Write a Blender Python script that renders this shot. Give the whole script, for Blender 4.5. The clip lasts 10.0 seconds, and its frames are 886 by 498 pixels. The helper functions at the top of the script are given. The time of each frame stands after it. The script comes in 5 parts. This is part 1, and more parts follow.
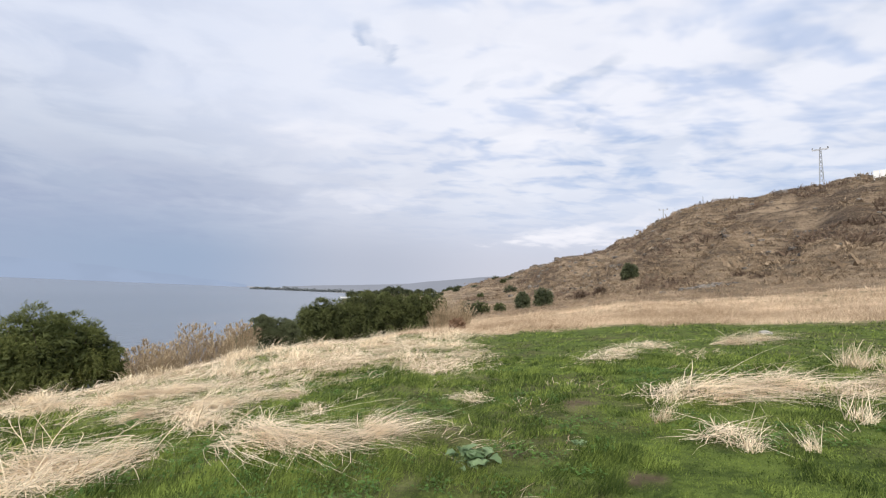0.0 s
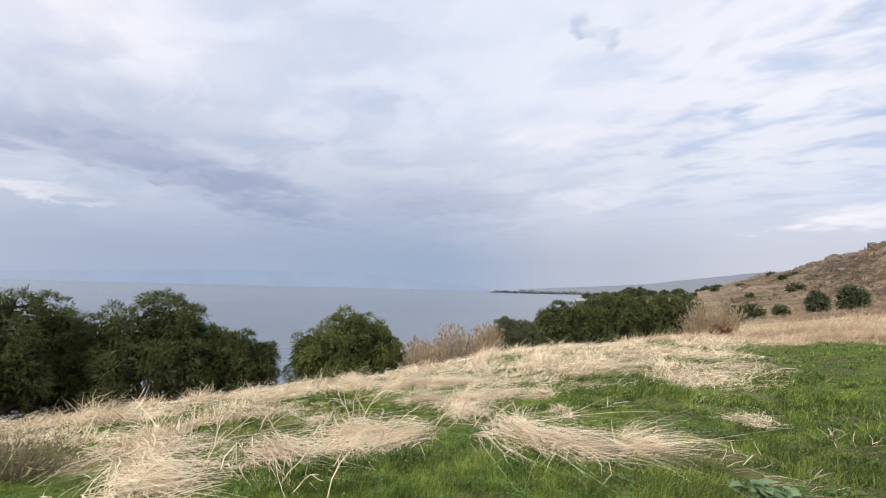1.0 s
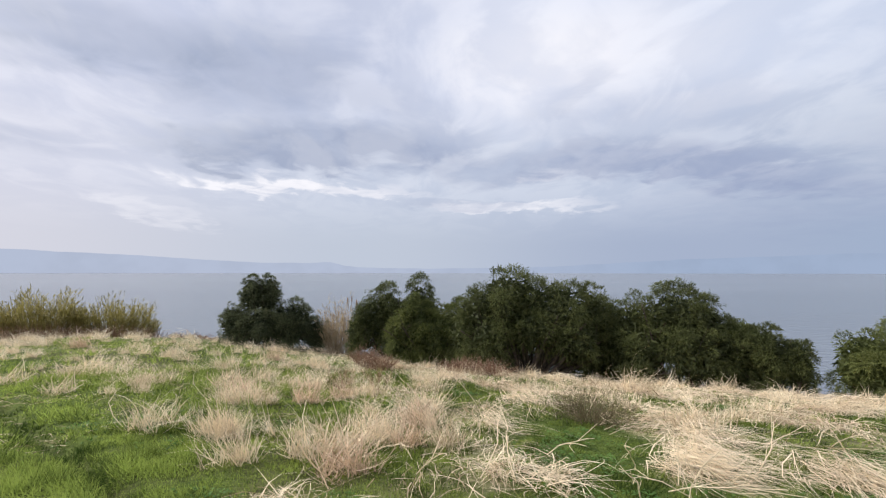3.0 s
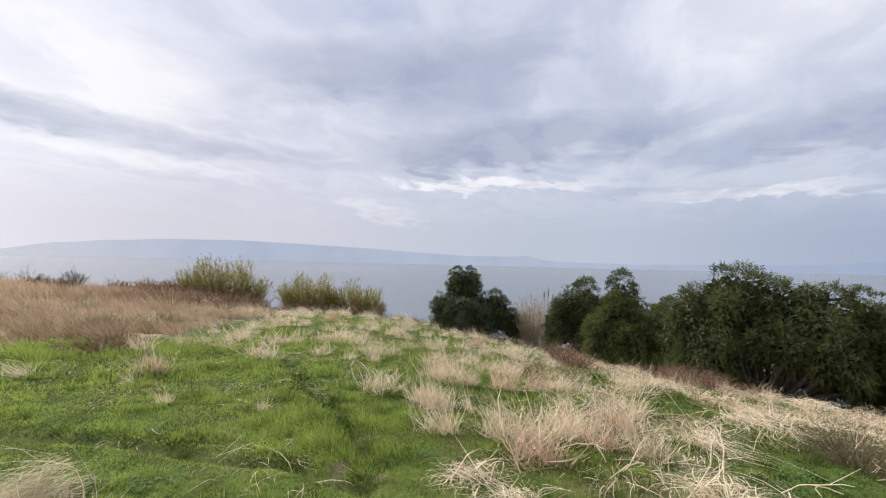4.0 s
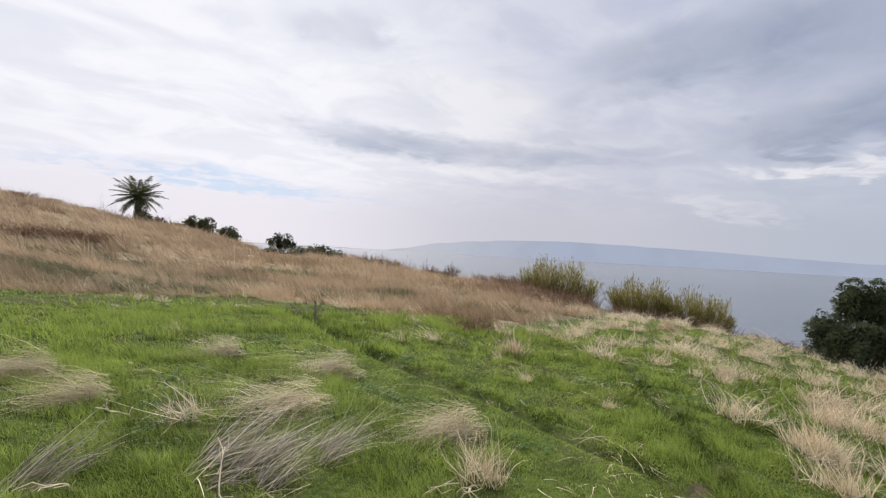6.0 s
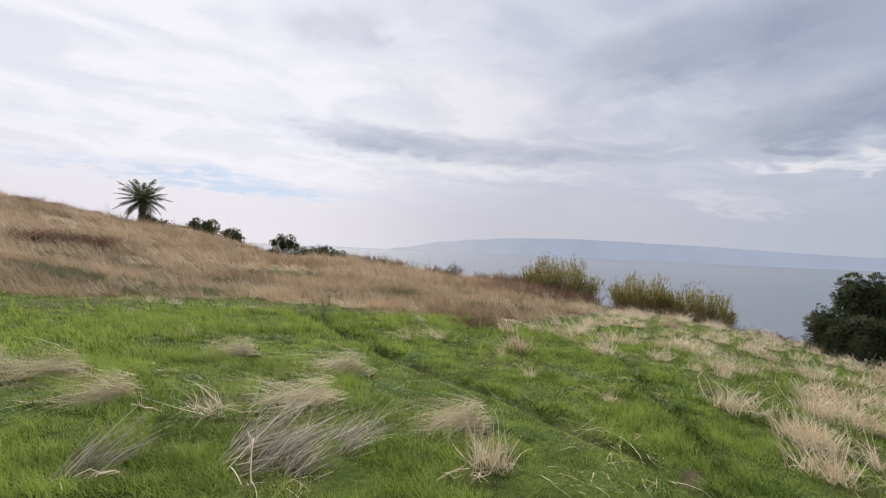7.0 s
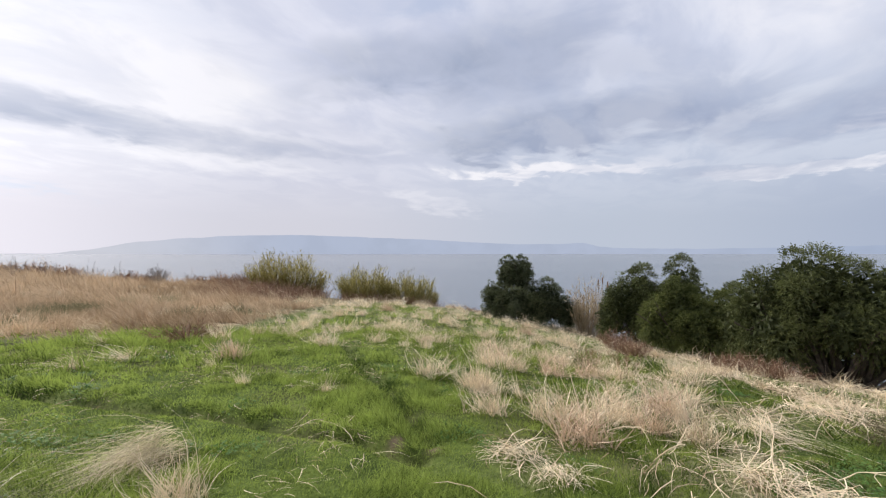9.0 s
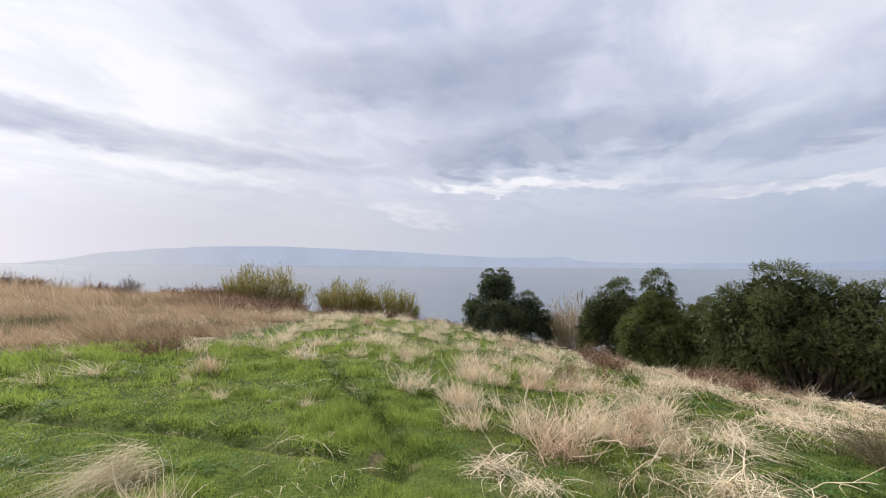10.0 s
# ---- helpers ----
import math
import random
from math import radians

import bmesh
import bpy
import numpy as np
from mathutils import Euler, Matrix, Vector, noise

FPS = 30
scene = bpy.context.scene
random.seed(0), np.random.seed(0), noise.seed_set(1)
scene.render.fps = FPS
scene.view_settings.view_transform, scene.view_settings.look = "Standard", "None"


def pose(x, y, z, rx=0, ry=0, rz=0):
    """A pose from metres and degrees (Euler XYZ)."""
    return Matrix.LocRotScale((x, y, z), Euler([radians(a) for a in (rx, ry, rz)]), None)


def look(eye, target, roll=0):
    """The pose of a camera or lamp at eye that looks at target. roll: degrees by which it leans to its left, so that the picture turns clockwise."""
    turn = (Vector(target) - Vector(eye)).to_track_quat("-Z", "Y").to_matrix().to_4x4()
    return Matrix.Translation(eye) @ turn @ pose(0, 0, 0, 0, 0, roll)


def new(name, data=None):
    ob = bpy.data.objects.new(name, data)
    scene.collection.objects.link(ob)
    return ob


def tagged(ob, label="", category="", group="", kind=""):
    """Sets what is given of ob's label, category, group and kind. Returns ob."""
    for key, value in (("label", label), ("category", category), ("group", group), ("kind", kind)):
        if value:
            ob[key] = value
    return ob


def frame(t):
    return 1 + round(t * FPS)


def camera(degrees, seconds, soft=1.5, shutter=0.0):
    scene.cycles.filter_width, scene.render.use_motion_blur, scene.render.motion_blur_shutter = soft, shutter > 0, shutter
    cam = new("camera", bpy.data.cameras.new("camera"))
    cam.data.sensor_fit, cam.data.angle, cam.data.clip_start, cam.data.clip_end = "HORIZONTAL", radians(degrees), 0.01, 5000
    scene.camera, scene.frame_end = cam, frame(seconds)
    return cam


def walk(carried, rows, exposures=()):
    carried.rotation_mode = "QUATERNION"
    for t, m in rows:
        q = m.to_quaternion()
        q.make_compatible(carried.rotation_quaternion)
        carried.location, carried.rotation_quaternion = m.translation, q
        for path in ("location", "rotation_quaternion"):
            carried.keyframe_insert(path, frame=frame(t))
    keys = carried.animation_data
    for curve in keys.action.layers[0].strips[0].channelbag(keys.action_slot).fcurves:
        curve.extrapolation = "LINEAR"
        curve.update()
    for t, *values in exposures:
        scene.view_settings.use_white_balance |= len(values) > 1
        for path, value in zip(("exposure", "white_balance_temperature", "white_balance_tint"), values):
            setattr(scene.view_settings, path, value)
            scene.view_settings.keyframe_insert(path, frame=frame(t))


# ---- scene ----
cam = camera(91.16, 10.0, soft=1.2, shutter=0.0)
# seconds, eye (x, y, z), yaw to the left of north, pitch up, lean to the left
ROWS = [
    (0.0, 0.000, -0.000, 1.600, 0.00, 6.00, 2.42),
    (0.5, -0.076, 0.004, 1.599, 15.06, 5.72, 2.04),
    (1.0, -0.102, -0.004, 1.604, 30.04, 5.29, 1.41),
    (1.5, -0.157, -0.061, 1.597, 45.71, 4.79, 0.92),
    (2.0, -0.218, -0.167, 1.599, 59.32, 4.29, 0.51),
    (2.5, -0.261, -0.276, 1.588, 74.04, 3.70, 0.23),
    (2.7, -0.277, -0.307, 1.586, 80.74, 3.46, 0.12),
    (3.8, -0.238, -0.207, 1.596, 109.50, 2.23, 0.86),
    (4.0, -0.201, -0.217, 1.586, 115.11, 2.02, 1.33),
    (4.5, -0.137, -0.254, 1.590, 125.85, 1.41, 2.15),
    (5.0, -0.081, -0.308, 1.581, 137.16, 0.84, 2.95),
    (5.5, 0.017, -0.300, 1.600, 147.64, 0.52, 3.25),
    (6.0, 0.126, -0.255, 1.609, 156.28, 0.54, 3.20),
    (6.2, 0.187, -0.187, 1.630, 158.21, 0.57, 3.24),
    (7.3, 0.281, -0.036, 1.656, 153.78, -0.08, 1.37),
    (7.5, 0.237, -0.048, 1.634, 149.69, -0.18, 1.09),
    (8.0, 0.111, -0.074, 1.617, 138.24, -0.54, 0.59),
    (8.5, 0.007, -0.041, 1.607, 127.74, -0.28, 0.21),
    (9.0, -0.004, -0.017, 1.603, 121.93, 0.58, -0.03),
    (9.5, 0.012, 0.004, 1.625, 119.57, 1.59, 0.00),
    (10.0, 0.052, -0.003, 1.626, 119.49, 2.28, 0.40),
]
walk(cam, [(t, pose(x, y, z, 90 + pitch, 0, yaw) @ pose(0, 0, 0, 0, 0, lean)) for t, x, y, z, yaw, pitch, lean in ROWS],
     ((0.0, 0.0), (2.7, 0.0), (4.5, -0.08), (5.5, -0.16), (6.2, -0.26), (7.5, -0.28), (8.5, -0.14), (9.5, -0.04), (10.0, -0.04)))

# ---- sky and sun ----
SUN_AZ, SUN_EL = 172.0, 42.0   # degrees to the left of north, degrees up
WATER = -5.0


def unit(az, el=0.0):
    a, e = radians(az), radians(el)
    return Vector((-math.sin(a) * math.cos(e), math.cos(a) * math.cos(e), math.sin(e)))


class Nodes:
    """Short hand for node trees."""

    def __init__(self, tree):
        self.tree = tree
        tree.nodes.clear()

    def add(self, kind, **sockets):
        node = self.tree.nodes.new(kind)
        for key, value in sockets.items():
            self.put(node.inputs[int(key[1:])] if key[0] == "i" and key[1:].isdigit() else node.inputs[key.replace("_", " ")], value)
        return node

    def put(self, socket, value):
        if isinstance(value, bpy.types.NodeSocket):
            self.tree.links.new(value, socket)
        else:
            socket.default_value = value

    def math(self, op, a, b=0.0, c=0.0, clamp=False):
        node = self.add("ShaderNodeMath")
        node.operation, node.use_clamp = op, clamp
        for socket, value in zip(node.inputs, (a, b, c)):
            self.put(socket, value)
        return node.outputs[0]

    def vec(self, op, a, b=(0, 0, 0)):
        node = self.add("ShaderNodeVectorMath")
        node.operation = op
        self.put(node.inputs[0], a)
        self.put(node.inputs[1], b)
        return node.outputs["Value" if op in ("DOT_PRODUCT", "LENGTH") else "Vector"]

    def scale(self, a, s):
        node = self.add("ShaderNodeVectorMath")
        node.operation = "SCALE"
        self.put(node.inputs[0], a)
        self.put(node.inputs["Scale"], s)
        return node.outputs[0]

    def noise(self, where, scale, detail=4.0, rough=0.5, distort=0.0):
        node = self.add("ShaderNodeTexNoise")
        self.put(node.inputs["Vector"], where)
        node.inputs["Scale"].default_value = scale
        node.inputs["Detail"].default_value = detail
        node.inputs["Roughness"].default_value = rough
        node.inputs["Distortion"].default_value = distort
        return node.outputs["Fac"]

    def band(self, value, low, high, a=0.0, b=1.0):
        node = self.add("ShaderNodeMapRange")
        node.interpolation_type = "SMOOTHSTEP"
        for socket, v in zip(node.inputs, (value, low, high, a, b)):
            self.put(socket, v)
        return node.outputs[0]

    def mix(self, fac, a, b):
        node = self.add("ShaderNodeMix")
        node.data_type = "RGBA"
        self.put(node.inputs[0], fac)
        for socket, v in ((node.inputs[6], a), (node.inputs[7], b)):
            self.put(socket, (*v, 1.0) if isinstance(v, tuple) and len(v) == 3 else v)
        return node.outputs[2]


def srgb(r, g, b):
    return tuple(((c / 255 + 0.055) / 1.055) ** 2.4 if c > 10 else c / 3294 for c in (r, g, b))


def ramp(n, fac, stops):
    node = n.add("ShaderNodeValToRGB", Fac=fac)
    node.color_ramp.interpolation = "EASE"
    marks = node.color_ramp.elements
    while len(marks) < len(stops):
        marks.new(0.5)
    for mark, (place, colour) in zip(marks, stops):
        mark.position, mark.color = place, (*srgb(*colour), 1)
    return node.outputs[0]


def build_sky():
    world = bpy.data.worlds.new("sky")
    scene.world = world
    world.use_nodes = True
    n = Nodes(world.node_tree)
    d = n.add("ShaderNodeTexCoord").outputs["Generated"]
    sky = n.add("ShaderNodeTexSky")
    sky.sky_type, sky.sun_disc = "NISHITA", False
    sky.sun_elevation, sky.sun_rotation = radians(SUN_EL), radians(-SUN_AZ)
    clear = n.mix(0.6, n.scale(sky.outputs[0], 0.10), srgb(178, 203, 240))
    # bearing (degrees to the left of north, broken behind the hill) and height of each direction
    ahead, left = n.vec("DOT_PRODUCT", d, tuple(unit(80))), n.vec("DOT_PRODUCT", d, tuple(unit(170)))
    up = n.add("ShaderNodeSeparateXYZ", i0=d).outputs[2]
    bearing = n.math("ADD", n.math("MULTIPLY", n.math("ARCTAN2", left, ahead), 180 / math.pi), 80.0)
    rise = n.math("MULTIPLY", n.math("ARCSINE", n.math("MAXIMUM", up, 0.0)), 180 / math.pi)
    # the deck seen from below, for grain that shrinks towards the horizon
    flat = n.scale(d, n.math("DIVIDE", 1.0, n.math("ADD", n.math("MAXIMUM", up, 0.0), 0.13)))
    drawn = n.add("ShaderNodeMapping", Vector=flat, Rotation=(0, 0, radians(-18)), Scale=(0.75, 1.0, 0.6)).outputs[0]
    big, mid, fine = n.noise(drawn, 0.9, 4.0, 0.5, 0.3), n.noise(drawn, 2.6, 5.0, 0.55, 0.5), n.noise(flat, 5.5, 4.0, 0.5, 0.4)
    # base tone by bearing at three heights
    turn = n.math("DIVIDE", n.math("ADD", bearing, 100.0), 360.0)
    def around(*stops):
        return ramp(n, turn, [((az + 100) / 360, c) for az, c in stops])
    low = around((-60, (212, 216, 228)), (-10, (208, 210, 222)), (10, (188, 194, 209)), (32, (160, 177, 202)), (60, (168, 180, 203)), (100, (194, 202, 216)), (145, (218, 217, 226)), (185, (242, 236, 242)), (240, (225, 226, 234)))
    middle = around((-60, (214, 224, 242)), (-20, (216, 224, 240)), (15, (208, 214, 229)), (42, (188, 199, 217)), (65, (196, 206, 224)), (100, (204, 212, 228)), (140, (222, 223, 236)), (180, (252, 249, 253)), (240, (230, 232, 240)))
    high = around((-60, (222, 229, 246)), (-20, (232, 236, 250)), (15, (230, 235, 248)), (45, (218, 226, 243)), (75, (232, 236, 250)), (105, (200, 207, 228)), (140, (222, 225, 242)), (175, (252, 252, 255)), (240, (235, 238, 246)))
    colour = n.mix(n.band(rise, 3.0, 12.0), low, middle)
    colour = n.mix(n.band(rise, 12.0, 24.0), colour, high)
    # cloud bands: bearing, height, half length, half height, slant (up to the right), strength
    wobble = n.add("ShaderNodeCombineXYZ", i0=n.math("MULTIPLY", n.math("SUBTRACT", mid, 0.5), 22.0), i1=n.math("ADD", n.math("MULTIPLY", n.math("SUBTRACT", big, 0.5), 8.0), n.math("MULTIPLY", n.math("SUBTRACT", fine, 0.5), 3.2)), i2=0.0).outputs[0]
    chart = n.vec("ADD", n.add("ShaderNodeCombineXYZ", i0=n.math("MULTIPLY", bearing, -1.0), i1=rise, i2=0.0).outputs[0], wobble)

    def bands(rows):
        total = 0.0
        for az, el, long_, tall, slant, strength in rows:
            node = n.add("ShaderNodeMapping", Vector=chart, Location=(-az, el, 0), Rotation=(0, 0, radians(slant)), Scale=(long_, tall, 1))
            node.vector_type = "TEXTURE"
            total = n.math("ADD", total, n.band(n.vec("LENGTH", node.outputs[0]), 1.4, 0.45, 0.0, strength))
        return total

    dark = bands(((105, 15.7, 18, 2.7, 5, 1.0), (84, 14.2, 11, 2.2, -8, 0.55), (129, 22.8, 11, 2.8, 2, 0.62), (114, 23, 13, 4.5, 8, 0.72), (155, 13.2, 22, 1.7, -2, 0.45), (165, 13.4, 10, 1.8, 0, 0.3), (134, 19.5, 8, 1.6, 8, 0.32), (64, 17, 14, 5, -4, 0.28), (66, 13.5, 14, 2.4, -7, 0.80), (88, 9.4, 9, 0.9, -2, 0.35), (42, 9, 20, 4.5, 0, 0.35), (94, 21, 8, 2.0, -12, 0.25), (56, 11, 13, 1.8, -7, 0.55), (30, 11, 9, 2.5, 4, 0.25), (72, 22, 7, 1.4, 20, 0.20), (172, 26, 7, 2.2, 6, 0.38), (112, 13.6, 9, 0.9, 0, 0.4)))
    bright = bands(((108, 11.1, 13, 0.7, 0, 0.95), (76, 12.8, 5, 0.7, -4, 0.6), (80, 8.6, 10, 0.8, -3, 0.6), (74, 26, 14, 5, 0, 0.65), (178, 17, 34, 9, 0, 1.0), (152, 19, 9, 3, -4, 0.75), (123, 6.2, 5, 1.0, -6, 0.3), (150, 10.5, 16, 1.6, 0, 0.45), (-17, 9.0, 8, 1.0, 2, 0.7), (16, 19, 10, 2, 5, 0.4), (10, 12, 8, 1.2, 2, 0.3), (-12, 21, 9, 2, 10, 0.4), (58, 19.5, 8, 1.5, 8, 0.4), (160, 16.2, 9, 1.0, 3, 0.5)))
    blue = bands(((184, 7.0, 17, 1.3, -4, 0.75), (-24, 17.5, 10, 3.2, 3, 0.95), (9, 31.8, 1.4, 2.2, 10, 0.8), (-7, 20.8, 2.8, 0.7, 20, 0.7), (-17, 21.7, 2.4, 0.7, 20, 0.7), (-22, 24.4, 3.0, 0.6, 22, 0.7), (-30, 25.5, 2.4, 0.7, 20, 0.7), (-18, 27.4, 6, 1.2, 22, 1.0), (-43, 28, 9, 2.5, 14, 0.8), (-40, 15, 9, 4, 5, 0.5), (-30, 22, 6, 1.0, 16, 0.4), (-8, 29, 3, 0.8, 25, 0.6), (42, 24, 9, 2, 0, 0.25), (128, 29, 9, 1.5, 4, 0.3)))
    grain = n.band(n.math("ADD", n.math("MULTIPLY", mid, 0.6), n.math("MULTIPLY", fine, 0.4)), 0.36, 0.64)
    uneven = n.math("ADD", 0.65, n.math("MULTIPLY", grain, 0.6))
    colour = n.mix(n.math("MULTIPLY", bright, uneven, clamp=True), colour, srgb(252, 250, 254))
    colour = n.mix(n.math("MULTIPLY", blue, n.band(fine, 0.40, 0.60, 0.25, 1.1), clamp=True), colour, clear)
    colour = n.mix(n.math("MULTIPLY", dark, uneven, clamp=True), colour, n.mix(n.band(bearing, 60.0, 150.0), srgb(154, 167, 196), srgb(160, 170, 192)))
    # small ripples of the deck, most in the north-east
    ripple = n.math("MULTIPLY", n.band(bearing, 26.0, -12.0, 0.10, 1.0), n.band(rise, 5.0, 18.0))
    cells = n.noise(n.add("ShaderNodeMapping", Vector=flat, Rotation=(0, 0, radians(35)), Scale=(0.8, 1.35, 0.7)).outputs[0], 4.2, 3.0, 0.55, 0.25)
    tone = n.mix(n.band(cells, 0.32, 0.57), srgb(180, 200, 233), srgb(250, 250, 254))
    colour = n.mix(n.math("MULTIPLY", ripple, 0.60), colour, tone)
    broad = n.mix(n.band(mid, 0.40, 0.60), srgb(186, 194, 214), srgb(248, 248, 253))
    colour = n.mix(n.math("MULTIPLY", n.band(rise, 3.0, 14.0), n.band(bearing, 10.0, 60.0, 0.10, 0.24)), colour, broad)
    cool = n.add("ShaderNodeMix")
    cool.data_type, cool.blend_type = "RGBA", "MULTIPLY"
    for socket, v in ((cool.inputs[0], 1.0), (cool.inputs[6], colour), (cool.inputs[7], (0.985, 0.992, 1.013, 1.0))):
        n.put(socket, v)
    back = n.add("ShaderNodeBackground", Color=cool.outputs[2], Strength=n.band(bearing, 140.0, 178.0, 1.0, 1.17))
    n.tree.links.new(back.outputs[0], n.add("ShaderNodeOutputWorld").inputs[0])


build_sky()
sun_data = bpy.data.lights.new("sun", "SUN")
sun_data.energy, sun_data.angle, sun_data.color = 4.2, radians(22), (1.0, 0.95, 0.88)
new("sun", sun_data).matrix_world = look(tuple(unit(SUN_AZ, SUN_EL) * 50), (0, 0, 0))


# ---- materials ----
def material(name):
    m = bpy.data.materials.new(name)
    m.use_nodes = True
    return m, Nodes(m.node_tree)


def finish(n, shader):
    n.tree.links.new(shader, n.add("ShaderNodeOutputMaterial").inputs[0])


def plant_material(name, dark, light, rough=0.6, through_light=0.35, noise_scale=3.0, patchy=0.7):
    """Leaves and stems: a tint for each blade, patches of drier ones, light that shines through."""
    m, n = material(name)
    tint = n.add("ShaderNodeAttribute")
    tint.attribute_name = "tint"
    where = n.add("ShaderNodeNewGeometry").outputs["Position"]
    patch = n.noise(where, noise_scale, 3.0)
    fac = n.math("ADD", n.math("MULTIPLY", tint.outputs["Fac"], 0.86), n.math("MULTIPLY", n.math("SUBTRACT", patch, 0.5), patchy), clamp=True)
    colour = n.mix(fac, dark, light)
    body = n.add("ShaderNodeBsdfPrincipled", Base_Color=colour, Roughness=rough)
    body.inputs["Specular IOR Level"].default_value = 0.25
    glow = n.add("ShaderNodeBsdfTranslucent", Color=colour)
    finish(n, n.add("ShaderNodeMixShader", i0=through_light, i1=body.outputs[0], i2=glow.outputs[0]).outputs[0])
    return m


def solid_material(name, a, b, rough=0.8, scale=8.0, bump=0.3, metal=0.0):
    m, n = material(name)
    where = n.add("ShaderNodeTexCoord").outputs["Object"]
    coarse, fine = n.noise(where, scale, 4.0), n.noise(where, scale * 7, 5.0, 0.65)
    colour = n.mix(n.band(n.math("ADD", n.math("MULTIPLY", coarse, 0.6), n.math("MULTIPLY", fine, 0.4)), 0.36, 0.64), a, b)
    relief = n.add("ShaderNodeBump", Strength=bump, Distance=0.02, Height=fine)
    body = n.add("ShaderNodeBsdfPrincipled", Base_Color=colour, Roughness=rough, Metallic=metal, Normal=relief.outputs[0])
    finish(n, body.outputs[0])
    return m


def ground_material():
    """Soil under short grass, straw litter, dry hillside; the cover weights come from the sheet's own layers."""
    m, n = material("ground")
    where = n.add("ShaderNodeNewGeometry").outputs["Position"]
    cover = n.add("ShaderNodeAttribute")
    cover.attribute_name = "cover"
    sep = n.add("ShaderNodeSeparateColor", i0=cover.outputs["Color"])
    n1, n2, n3 = n.noise(where, 0.35, 5.0, 0.6), n.noise(where, 2.3, 5.0, 0.6), n.noise(where, 14.0, 4.0, 0.6)
    n4 = n.noise(n.add("ShaderNodeMapping", Vector=where, Scale=(1.0, 1.0, 0.25)).outputs[0], 0.12, 6.0, 0.62, 0.4)
    soil = n.mix(n.band(n2, 0.35, 0.65), (0.060, 0.044, 0.028), (0.13, 0.10, 0.066))
    green = n.mix(n.band(n.math("ADD", n.math("MULTIPLY", n2, 0.6), n.math("MULTIPLY", n3, 0.4)), 0.36, 0.62), (0.036, 0.056, 0.012), (0.105, 0.142, 0.030))
    straw = n.mix(n.band(n3, 0.34, 0.66), (0.27, 0.21, 0.13), (0.74, 0.61, 0.43))
    belt = n.mix(n.band(n.math("ADD", n.math("MULTIPLY", n1, 0.5), n.math("MULTIPLY", n2, 0.5)), 0.38, 0.60), (0.17, 0.14, 0.08), (0.44, 0.335, 0.22))
    n5 = n.noise(where, 0.55, 6.0, 0.68, 0.6)
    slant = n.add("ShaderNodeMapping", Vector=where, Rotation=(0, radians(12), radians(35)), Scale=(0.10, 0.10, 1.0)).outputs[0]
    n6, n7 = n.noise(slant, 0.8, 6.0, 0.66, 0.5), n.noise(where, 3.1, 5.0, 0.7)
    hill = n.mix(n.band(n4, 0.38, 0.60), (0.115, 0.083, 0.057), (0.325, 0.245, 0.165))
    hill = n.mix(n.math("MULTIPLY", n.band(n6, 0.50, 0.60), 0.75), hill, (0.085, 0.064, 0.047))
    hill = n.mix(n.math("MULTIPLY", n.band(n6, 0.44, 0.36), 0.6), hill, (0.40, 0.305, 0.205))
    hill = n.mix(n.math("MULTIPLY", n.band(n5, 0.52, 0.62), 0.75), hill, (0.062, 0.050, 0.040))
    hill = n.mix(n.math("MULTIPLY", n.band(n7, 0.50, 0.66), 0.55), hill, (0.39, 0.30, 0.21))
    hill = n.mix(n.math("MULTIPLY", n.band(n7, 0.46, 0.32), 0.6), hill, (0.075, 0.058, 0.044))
    colour = n.mix(sep.outputs[0], soil, green)
    colour = n.mix(sep.outputs[1], colour, straw)
    colour = n.mix(sep.outputs[2], colour, belt)
    alpha = n.add("ShaderNodeAttribute")
    alpha.attribute_name = "hillside"
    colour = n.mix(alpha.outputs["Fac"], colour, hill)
    height = n.math("ADD", n.math("MULTIPLY", n2, 0.5), n.math("MULTIPLY", n3, 0.5))
    relief = n.add("ShaderNodeBump", Strength=0.7, Distance=0.12, Height=height)
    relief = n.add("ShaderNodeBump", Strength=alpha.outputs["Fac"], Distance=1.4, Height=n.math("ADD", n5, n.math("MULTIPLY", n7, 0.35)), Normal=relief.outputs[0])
    body = n.add("ShaderNodeBsdfPrincipled", Base_Color=colour, Roughness=0.95, Normal=relief.outputs[0])
    body.inputs["Specular IOR Level"].default_value = 0.1
    finish(n, body.outputs[0])
    return m


def water_material():
    m, n = material("lake_water")
    where = n.add("ShaderNodeNewGeometry").outputs["Position"]
    waves = n.add("ShaderNodeMapping", Vector=where, Rotation=(0, 0, radians(25)), Scale=(1.0, 0.45, 1.0)).outputs[0]
    height = n.math("ADD", n.noise(waves, 0.8, 4.0, 0.6), n.math("MULTIPLY", n.noise(waves, 0.05, 3.0), 2.0))
    relief = n.add("ShaderNodeBump", Strength=0.7, Distance=0.35, Height=height)
    streak = n.noise(n.add("ShaderNodeMapping", Vector=where, Rotation=(0, 0, radians(25)), Scale=(1.0, 0.2, 1.0)).outputs[0], 0.012, 4.0)
    colour = n.mix(n.band(streak, 0.4, 0.62), (0.120, 0.140, 0.165), (0.150, 0.170, 0.195))
    body = n.add("ShaderNodeBsdfPrincipled", Base_Color=colour, Roughness=0.22, IOR=1.33, Normal=relief.outputs[0])
    finish(n, body.outputs[0])
    return m


